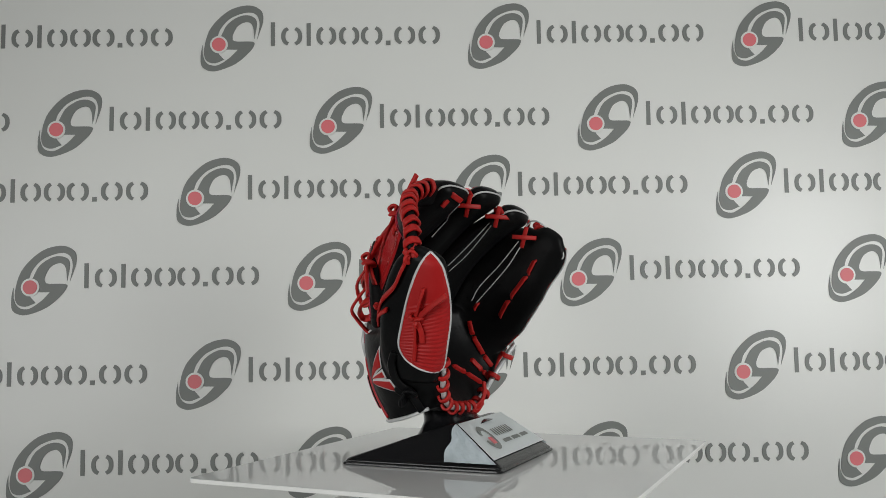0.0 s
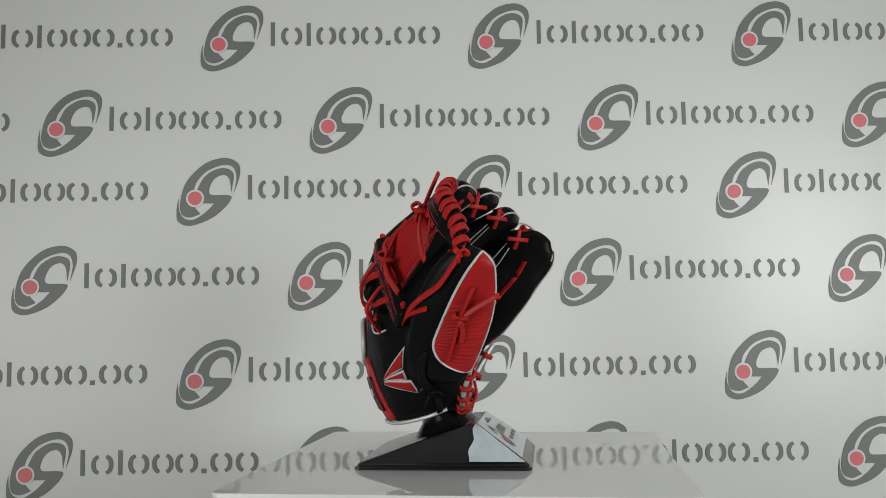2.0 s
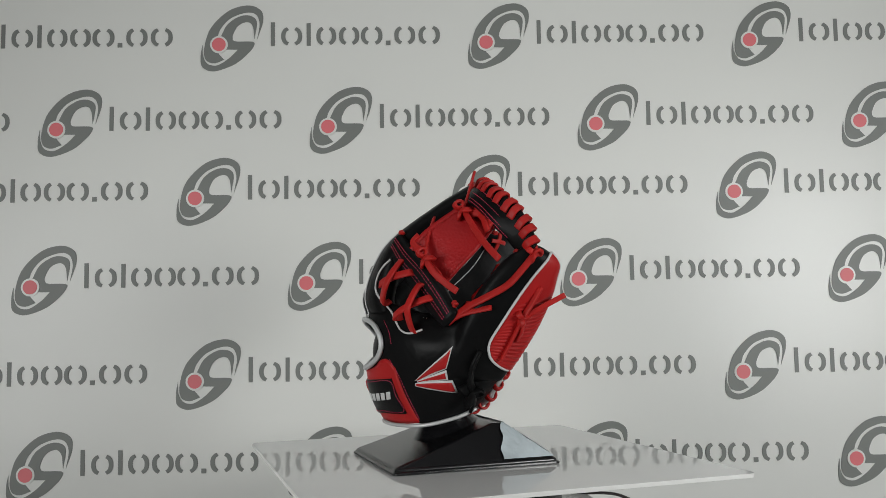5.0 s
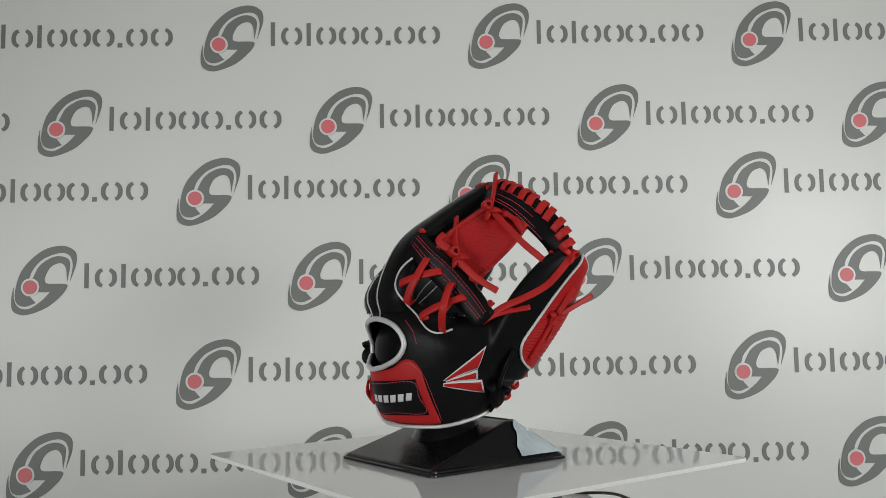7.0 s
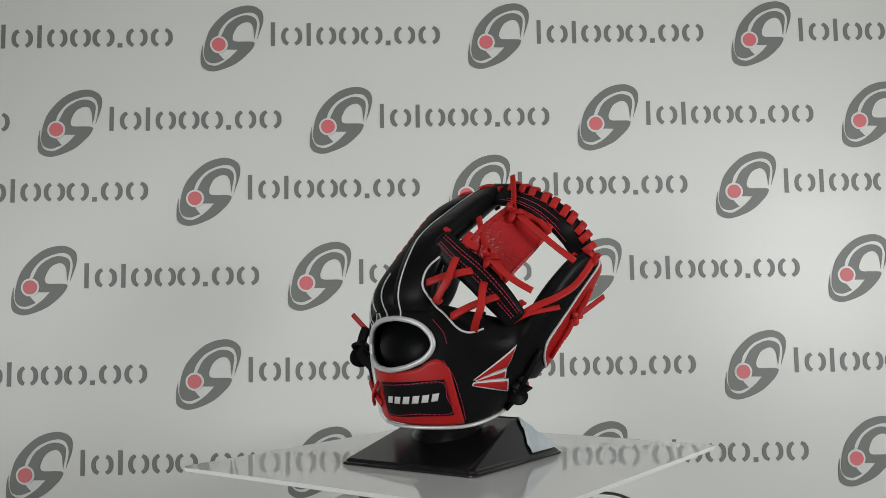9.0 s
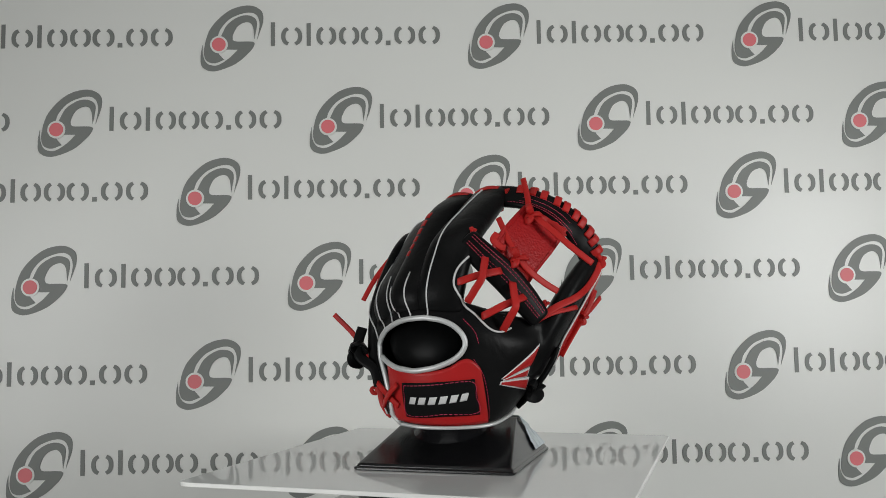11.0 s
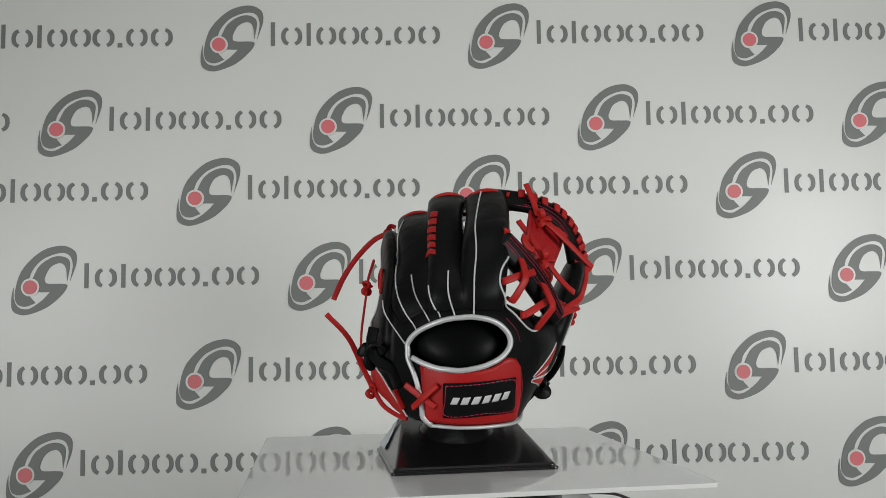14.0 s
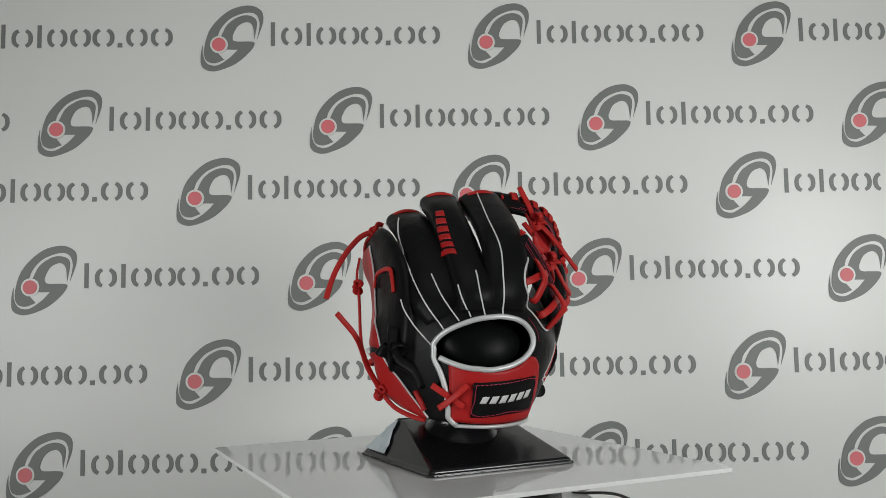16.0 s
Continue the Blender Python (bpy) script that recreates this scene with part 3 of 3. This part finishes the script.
# mark on the back of the thumb: three red wedges edged in white
for l, r in ([[(69, -89, 109), (90, -77, 127), (108, -61, 146)], [(72, -87, 109), (86, -74, 118), (97, -64, 123)]],
             [[(71, -87, 108), (83, -76, 114), (95, -64, 120)], [(71, -87, 106.5), (81, -76, 109), (92, -61, 110.5)]],
             [[(68, -88, 105), (82, -74, 107), (94, -56, 108)], [(67, -88, 102), (79, -71, 99), (88, -47, 95)]]):
    l, r = [np.array(q, float) for q in l], [np.array(q, float) for q in r]
    out = [unit(a - b) * 1.1 for a, b in zip(l, r)]
    tip = unit(l[-1] - l[0]) * 2.2
    under = patch("mark_edge", [l[0] - tip * .6 + out[0] * .4, l[1] + out[1], l[2] + out[2] + tip], [r[0] - tip * .6 - out[0] * .4, r[1] - out[1], r[2] - out[2] + tip], M_PIPE, glove, "white edge of the wedge mark", lift=1.0, nu=6, nv=10)
    l, r = [a - o * (0.4 + 0.5 * i) for i, (a, o) in enumerate(zip(l, out))], [a + o * (0.4 + 0.5 * i) for i, (a, o) in enumerate(zip(r, out))]
    patch("wedge", l, r, M_RED, under, "red wedge", lift=1.9, nu=6, nv=10)

# edge of the web opening, and seam there
cord("seam_piping", laid([(35, -106, 252), (25, -113, 241), (20, -117, 230), (19, -119, 217), (26, -114, 203), (38, -104, 186), (55, -103, 168), (69, -97, 162.5), (80, -85, 167)], 0.8, n=50), 2.6, M_PIPE, glove, "thin white piping", m=6)

# small tag inside the web
tag = sheet_between("tag", [(58, -86, 187), (58, -82, 173)], [(78, -74, 187), (78, -70, 173)], 1.2, M_LEATHER, glove, nu=4, nv=4, label="small black tag with white bars")
for k in range(5):
    c = np.array((60.5 + 3.6 * k, -86.2 + 2.15 * k, 183.5 - 0.6 * k))
    cord("bar", [c, c + np.array((0.6, 0.8, -7))], 1.6, M_PIPE, tag, "", n=4, m=6)

# thumb pad
PAD_L = [(183, 29, 252), (180, 12, 232), (164, -6, 201), (147, -20, 170), (136, -28, 152), (130, -25, 139), (125, -16, 128)]
PAD_R = [(183, 31, 251), (181, 43, 236), (168, 50, 212), (149, 43, 184), (132, 30, 155), (118, 21, 136), (106, 14, 122)]
pad = patch("thumb_pad", PAD_L, PAD_R, M_RED, glove, "ribbed red leather thumb pad", lift=2.0, nu=14, nv=170, ribs=0.5)
cord("pad_piping", laid(PAD_L + PAD_R[::-1], 1.2, n=60), 3.3, M_PIPE, glove, "white piping round the red pad", n=110, m=6, closed=True)
knot(lay((156, 3, 181), 6), 6.5, (.9, -.2, -.3))
lace([lay((156, 3, 181), 6), lay((168, 10, 196), 6), lay((178, 18, 212), 3)], width=6.5)
lace([lay((156, 3, 181), 6), (173, 24, 192), (182, 46, 204)], width=6)
lace([lay((156, 3, 181), 6), lay((147, -2, 160), 5), (133, -11, 131)], width=6)
lace([lay((156, 3, 181), 5), lay((150, 6, 166), 5), lay((146, 4, 152), 4)], width=6)

# web: top strap, lower strap, scaled post
TOP = [(52, 2, 338, 0, .5, .86, 15, 6), (93, -15, 330, 0, .68, .72, 18, 6), (126, -19, 316, .2, .55, .8, 17, 6), (148, -13, 298, .35, .5, .8, 18, 6), (163, -2, 277, .55, .35, .75, 17, 6), (172, 5, 254, .8, .1, .55, 14, 6)]
LOW = [(32, -96, 271, .62, .15, .76, 15, 7), (51, -92, 251, .62, .2, .74, 17, 8), (73, -83, 229, .62, .25, .72, 18, 8), (95, -73, 202, .65, .3, .68, 17, 8), (111, -65, 180, .65, .35, .65, 14, 7)]
stall("web_top_strap", TOP, M_LEATHER, glove, n=40, m=20, power=3.0, blunt=(0.5, 0.8))
stall("web_lower_strap", LOW, M_LEATHER, glove, n=30, m=20, power=3.0, blunt=(0.8, 0.8))
post = sheet_between("web_post", [(60, -92, 263), (70, -76, 284), (84, -48, 306), (96, -22, 324)], [(97, -66, 215), (112, -50, 238), (130, -32, 263), (148, -17, 292)], 3.5, M_SNAKE, glove, nu=18, nv=24, swell=-3, label="red scale-embossed leather web post")
for off in (0.07, 0.93):
    edge = [np.array(a) * (1 - off) + np.array(b) * off for a, b in zip([(60, -92, 263), (70, -76, 284), (84, -48, 306), (96, -22, 324)], [(97, -66, 215), (112, -50, 238), (130, -32, 263), (148, -17, 292)])]
    stitches([q + np.array((1.5, -2.5, -1.5)) for q in edge], 26, M_RED, free=True)
for row, half in ((TOP, (0.2, -0.25, -0.65, -0.85)), (LOW, (0.62, 0.40, -0.02, -0.24))):
    for h in half:
        line = []
        for q in row[:-1] if row is TOP else row:
            a = unit(np.array(q[3:6]))
            line.append(np.array(q[:3], float) + a * q[6] * h)
        mid = np.array(row[2][3:6])
        t = unit(np.array(row[3][:3]) - np.array(row[1][:3]))
        nn = np.cross(t, unit(mid - t * np.dot(mid, t)))
        nn = nn if nn[1] < 0 else -nn
        stitches([p + nn * (row[1][7] + 0.3) * 0.97 for p in line], 40 if row is TOP else 30, free=True)


def strap_wraps():
    """Lace wound round the outer edge of the web's top strap."""
    rows = spline(TOP, 40)
    for k in range(10):
        i = 6 + int(k * 31 / 9.0)
        r = rows[i]
        t = unit(rows[min(i + 1, 39)][:3] - rows[i - 1][:3])
        a = unit(r[3:6] - t * np.dot(t, r[3:6]))
        n = np.cross(t, a)
        c, w = r[:3], r[6]
        pts = [c + a * (w * 0.15) + n * 6.5 + t * 3, c + a * (w * 0.75) + n * 8 + t * 1, c + a * (w + 2.5), c + a * (w * 0.75) - n * 8 - t * 1, c + a * (w * 0.15) - n * 6.5 - t * 3]
        lace(pts, width=8.8, thick_=3.6, name="wrap_lace", up=t, n=22)


strap_wraps()
OUT = (.25, -.95, .05)


def web_cross(a, mid, b, up):
    """A lace over the web's opening, its ends turned in behind the leather."""
    a, mid, b, o = np.array(a, float), np.array(mid, float), np.array(b, float), unit(np.array(OUT))
    d = unit(b - a)
    lace([a - o * 9 + d * 2, a - o * 4 - d * 2, a + o * 1.5, (a + mid) / 2 + o * 2.5, mid, (b + mid) / 2 + o * 2.5, b + o * 1.5, b - o * 4 + d * 2, b - o * 9 - d * 2], width=8.5, thick_=3.8, name="cross_lace", up=up, n=44)


web_cross((24, -114, 222), (46, -111, 229), (69, -97, 234), (0, 0, 1))
web_cross((53, -97, 250), (52, -117, 226), (36, -116, 201), (1, 0, 0))
web_cross((53, -108, 183), (75, -103, 194), (95, -84, 203), (0, 0, 1))
web_cross((84, -90, 218), (89, -108, 192), (73, -94, 167), (1, 0, 0))
knot((104, -43, 307), 9.5, (.3, -.8, -.3), width=7.5)
knot((90, -85, 251), 9.5, (.3, -.8, -.3), width=7.5)
lace([(100, -38, 310), (98, -30, 330), (92, -19, 355)], width=7)
lace([(100, -40, 310), (128, -42, 286), (152, -40, 264), (176, -35, 244)], width=7.5)
lace([(100, -36, 308), (112, -34, 302), (124, -28, 300), (136, -30, 288), (142, -30, 278)], width=8)
lace([(112, -30, 308), (128, -28, 296), (144, -26, 284)], width=8)
lace([(88, -84, 254), (76, -74, 278), (65, -61, 301)], width=7)
lace([(88, -86, 254), (104, -82, 234), (120, -74, 220), (135, -67, 210)], width=7.5)
lace([(76, -84, 262), (70, -86, 264), (62, -88, 272), (66, -82, 280)], width=8)
lace([(86, -86, 250), (94, -80, 240), (102, -74, 230), (100, -72, 222)], width=8)
for p in ((38, -92, 284), (28, -97, 268), (62, -14, 324), (120, -62, 196), (166, -6, 252)):
    knot(p, 2.6, (0, 1, 0.2), "lace_end", width=3.5)

# lace from the lower strap to the thumb's tip
thumb_lace = [lay((111, -70, 178), 4), lay((130, -56, 192), 4), lay((152, -38, 203), 3), lay((168, -20, 216), 3), lay((178, -6, 234), 3), (185, 5, 249)]
lace(thumb_lace, width=8)
lace([lay((111, -70, 178), 4), lay((128, -54, 184), 4), lay((150, -32, 193), 4)], width=6)
lace([(185, 5, 249), (181, 9, 257), (176, 10, 264)], width=7)
knot((184, 5, 250), 7, (.8, -.5, .3), width=7)

# heel: silver edge, wound with lace
HEEL = [(106, 16, 134), (98, 13, 116), (85, 8, 98), (68, 5, 81), (42, 4, 71), (10, 7, 67), (-24, 10, 66), (-58, 14, 76), (-86, 24, 101), (-97, 40, 128), (-104, 50, 143)]
cord("heel_piping", HEEL, 7.0, M_SILVER, glove, "silver piping along the heel", n=80, m=10)


def heel_wraps():
    pts = spline(HEEL, 121)
    for i in (4, 13, 22, 31, 40, 50, 57, 64, 71, 78, 86, 96, 108):
        c, t = pts[i], unit(pts[i + 1] - pts[i - 1])
        u = unit(np.cross(t, (0.2, 0.3, 0.93)))
        w = np.cross(t, u)
        s = 1.25 if i > 80 else 1.0
        loop = [c + (u * math.cos(g) * 6.2 + w * math.sin(g) * 7.0) * s + t * 2.5 * math.sin(g) for g in [2 * math.pi * k / 8 for k in range(8)]]
        cord("wrap_lace", loop, 6.5, M_LACE, glove, "", 3.2, n=26, closed=True, up=t)


heel_wraps()
lace([(-24, 12, 62), (-34, 20, 70), (-38, 24, 82), (-44, 22, 96)], width=7)
lace([(-16, 14, 60), (-30, 17, 60), (-44, 20, 68)], width=6)

# palm side
FRONT = (.92, .2, -.1)


def palm_lace(path, count):
    """A lace that dips in and out of the palm."""
    pts = [np.array(q, float) for q in spline(path, count * 8 + 1)]
    for k in range(count):
        seg = [front(pts[8 * k + i], -1.5 if i in (0, 7) else 1.8) for i in range(0, 8)]
        lace(seg, width=6.5, thick_=3, name="palm_lace", up=(0, 1, 0.3))


palm_lace([(-53, 93, 255), (-59, 79, 234), (-72, 51, 203), (-80, 34, 178)], 3)
palm_lace([(-86, -9, 176), (-88, -4, 155), (-90, 10, 128), (-86, 22, 112)], 3)
palm_lace([(-40, -20, 116), (-56, -6, 105), (-72, 12, 90)], 2)
palm_lace([(-74, -5, 124), (-82, 9, 107), (-88, 18, 94)], 2)
palm_lace([(-84, 4, 200), (-85, -2, 192)], 1)
for path in ([(-60, 70, 282), (-70, 40, 251), (-82, 8, 223), (-86, -5, 204)], [(-84, 2, 201), (-76, 28, 225), (-65, 54, 250), (-58, 73, 275)],
             [(-19, 41, 303), (-44, 3, 274), (-58, -28, 250)], [(-16, 44, 300), (-38, 5, 266), (-52, -26, 243)], [(11, 11, 322), (-9, -15, 305), (-21, -38, 286)]):
    cord("seam_piping", [front(q, 0.5) for q in spline(path, 14)], 1.5, M_PIPE, glove, "thin white seam", m=5)
for c in ((-40, 82, 285), (-15, 53, 311), (23, 25, 322)):
    cross(c, (-7, 14, -1), (2, 4, 13), FRONT, lift=7.0 if c[0] == -15 else 3.0, width=5.5)
lace(bowed((48, 16, 336), (60, 2, 318), 4, FRONT), name="cross_lace")
lace(bowed((62, 14, 334), (44, 22, 326), 4, FRONT), name="cross_lace")
for end, ac in ((INDEX, (.88, -.48, 0)), (MIDDLE, (.88, -.48, 0)), (RINGF, (.85, -.52, 0)), (PINKY_TIP, (-.2, -.95, .2))):
    e = np.array(end[-1][:3], float)
    d = unit(e - np.array(end[-2][:3], float))
    a = unit(np.array(ac) - d * np.dot(d, ac))
    n = np.cross(d, a)
    n = n if n[2] > 0 else -n
    w = end[-1][6]
    arc = []
    for g in (-80, -60, -40, -20, 0, 20, 40, 60, 80):
        f = math.cos(radians(90 - abs(g)))
        f = max(f, 0.05)
        across = math.copysign(1, g) * w * (0.45 * f + 0.55 * math.sqrt(f)) if g else 0.0
        arc.append(e + a * across + d * math.sin(math.acos(min(1, f))) * end[-1][7] - n * 2.5)
    arc = [arc[0] - d * 14] + arc + [arc[-1] - d * 14]
    cord("tip_piping", arc, 2.4, M_PIPE, glove, "white piping round the finger tip", m=6)
    lace([e + a * 17 * s + n * (15 - 4 * s * s) - d * 2 for s in (-1, -.5, 0, .5, 1)], width=6.5, name="tip_lace", up=d)
    lace([e + a * (w + 1) + n * 8 - d * 10, e + a * (w + 3) + n * 4 - d * 2, e + a * (w + 1) - n * 3 - d * 2], width=6, name="tip_lace")

# little finger's outer side
OUTER_L = [(-80, 82, 278), (-86, 66, 248), (-93, 50, 205), (-108, 20, 176), (-113, -4, 145)]
OUTER_R = [(-58, 134, 268), (-60, 130, 237), (-68, 113, 205), (-80, 93, 173), (-89, 68, 146)]
patch("outer_panel", OUTER_L, OUTER_R, M_RED, glove, "red leather outer panel", lift=1.6, nu=14, nv=30)
cord("seam_piping", laid(OUTER_L, 1.2), 2.4, M_PIPE, glove, "thin white piping", m=6)
cord("seam_piping", laid(OUTER_R, 1.2), 2.4, M_PIPE, glove, "thin white piping", m=6)
HEEL_L = [(-113, -4, 141), (-110, -16, 128), (-100, -31, 106), (-86, -47, 78), (-79, -54, 64)]
patch("heel_panel", HEEL_L, [(-106, 40, 138), (-104, 26, 106), (-90, 6, 80), (-76, -28, 64)], M_RED, glove, "red leather heel panel", lift=1.6, nu=12, nv=22)
cord("seam_piping", laid(HEEL_L, 1.4), 2.4, M_PIPE, glove, "thin white piping", m=6)
knot((-104, 76, 224), 8, (-.9, .3, .1))
lace([(-104, 78, 224), (-98, 90, 242), (-90, 98, 262)], width=6)
lace([(-104, 74, 222), (-112, 56, 190), (-118, 42, 160), (-120, 26, 128), (-110, 6, 94)], width=5)
knot((-110, 6, 92), 7.5, (-.8, .3, .5))
lace([(-110, 6, 94), (-122, 16, 122), (-140, 10, 158), (-168, 6, 188)], width=6.5)
lace([(-108, 6, 90), (-100, -10, 74), (-88, -30, 64), (-78, -46, 60)], width=5.5)
lace([(-106, 10, 96), (-100, 0, 92), (-94, -18, 84)], width=6)
lace([(-70, 96, 300), (-90, 98, 290), (-114, 94, 266), (-134, 86, 238), (-149, 77, 208)], width=7)
knot((-69, 95, 300), 5, (-.5, .6, .5))
lace([lay((-88, 52, 222), 2.5), lay((-90, 42, 238), 3), lay((-95, 3, 242), 3), lay((-98, -10, 230), 3), lay((-102, -18, 213), 1)], width=5.5)

# black tie laces at both sides of the wrist
M_TIE = M_LEATHER
knot((-121, -42, 141), 13, (-.8, -.5, .1), "black_knot", M_TIE, 15)
lace([lay((-92, -58, 98), 3), lay((-102, -54, 118), 4), (-117, -47, 134), (-120, -42, 152), (-116, -37, 170)], width=13, thick_=6, mat=M_TIE, name="black_tie")
knot(lay((100, -34, 94), 6), 10, (.8, -.3, .1), "black_knot", M_TIE, 13)
lace([lay((100, -28, 92), 4), lay((112, -40, 106), 5), (124, -42, 126), (130, -36, 142)], width=9, thick_=4.5, mat=M_TIE, name="black_tie")
lace([lay((100, -28, 92), 4), lay((88, -24, 80), 4), lay((78, -22, 70), 3)], width=9, thick_=4, mat=M_TIE, name="black_tie")

# ---- label on the stand ----
label_face = Matrix.Rotation(radians(STAND - GLOVE), 4, "Z")


def on_label(u, v, lift):
    """A place on the stand's label face: u across from -1 to 1, v from the top edge down to 1 (m)."""
    x = u * (0.070 + 0.021 * v)
    return Vector((x, 0.0290 + 0.0590 * v + lift * 0.57, 0.0503 - 0.0415 * v + lift * 0.82))


def label_piece(name, corners, lift, mat, parent, label="", crumple=0.0, n=10):
    bm = bmesh.new()
    (u0, v0), (u1, v1), (u2, v2), (u3, v3) = corners
    rows = []
    for i in range(n + 1):
        s = i / n
        rows.append([bm.verts.new(on_label((u0 + (u1 - u0) * t) * (1 - s) + (u3 + (u2 - u3) * t) * s, (v0 + (v1 - v0) * t) * (1 - s) + (v3 + (v2 - v3) * t) * s,
                                           lift + crumple * noise.noise(Vector((7 * t, 9 * s, 3.1))))) for t in [k / n for k in range(n + 1)]])
    for r0, r1 in zip(rows, rows[1:]):
        for k in range(n):
            bm.faces.new((r0[k], r0[k + 1], r1[k + 1], r1[k]))
    ob = part(name, bm, mat, parent, label)
    return ob


label = label_piece("label", [(-1.02, 0.0), (1.02, 0.0), (1.02, 0.90), (-1.02, 0.90)], 0.0014, M_LABEL, stand, "pale printed label under clear film")
label.matrix_local = label_face
for k in range(8):
    u = 0.20 - 0.095 * k
    label_piece("print_bar", [(u - 0.05, 0.30), (u, 0.30), (u, 0.48), (u - 0.05, 0.48)], 0.0020, M_INK, label, "dark printed bar", n=2)
for k in range(3):
    u = 0.18 - 0.36 * k
    label_piece("print_bar", [(u - 0.3, 0.58), (u, 0.58), (u, 0.66), (u - 0.3, 0.66)], 0.0020, M_INK, label, "dark printed bar", n=2)


def label_mark():
    bm = bmesh.new()
    for i in range(26):
        q = []
        for g, s in ((i, 1.0), (i + 1, 1.0), (i + 1, 0.62), (i, 0.62)):
            a = radians(20 + g * 12.6)
            q.append(bm.verts.new(on_label(0.52 + 0.19 * s * math.cos(a), 0.46 - 0.29 * s * math.sin(a), 0.0020)))
        bm.faces.new(q)
    return bm


part("emblem", label_mark(), M_INK, label, "dark ring emblem")
label_piece("dot", [(0.43, 0.46), (0.57, 0.46), (0.57, 0.62), (0.43, 0.62)], 0.0023, M_INKRED, label, "red dot", n=3)


def film_mesh():
    """Clear film folded over the stand's side, badly creased."""
    bm = bmesh.new()
    rows = []
    for i in range(17):
        s = i / 16
        row = []
        for k in range(15):
            t = k / 14
            z = 0.0505 - 0.0412 * s
            x = 0.0716 + 0.0213 * s
            y0, y1 = 0.0275 - 0.008 * s - 0.0018 * math.sin(11 * s), 0.0295 + 0.0575 * s
            y = y0 + (y1 - y0) * t
            d = 0.0016 + 0.0014 * noise.noise(Vector((11 * t, 8 * s, 0.7)))
            row.append(bm.verts.new((x + d, y - 0.0, z + 0.4 * d)))
        rows.append(row)
    for r0, r1 in zip(rows, rows[1:]):
        for k in range(14):
            bm.faces.new((r0[k], r0[k + 1], r1[k + 1], r1[k]))
    return bm


film_part = part("film", film_mesh(), M_FILM, stand, "creased clear film wrapped over the side")
film_part.matrix_local = label_face
far_film = part("film", film_mesh(), M_FILM, stand, "creased clear film wrapped over the side")
far_film.matrix_local = label_face @ Matrix.Diagonal((-1, 1, 1, 1))

# power cable under the sheet
tagged(cord("cable", [(150, 60, Z0 * 1000 - 55), (205, 30, Z0 * 1000 - 52), (240, 25, Z0 * 1000 - 75), (270, 30, Z0 * 1000 - 130), (290, 60, 300), (300, 120, 6), (420, 300, 6)], 4, M_CABLE, None, n=60), "thin dark power cable hanging beside the turntable", "cable")
knot((-68, 98, 298), 6.5, (.3, .2, .9), width=5.5)


def motions():
    steps = [0.5 * i for i in range(33)]
    for thing, start in ((plate, 0.0), (stand, GLOVE), (glove, GLOVE)):
        walk(thing, [(t, pose(0, 0, Z0 if thing is glove else Z0 + 0.003, 0, 0, start + TURN * t)) for t in steps])


motions()
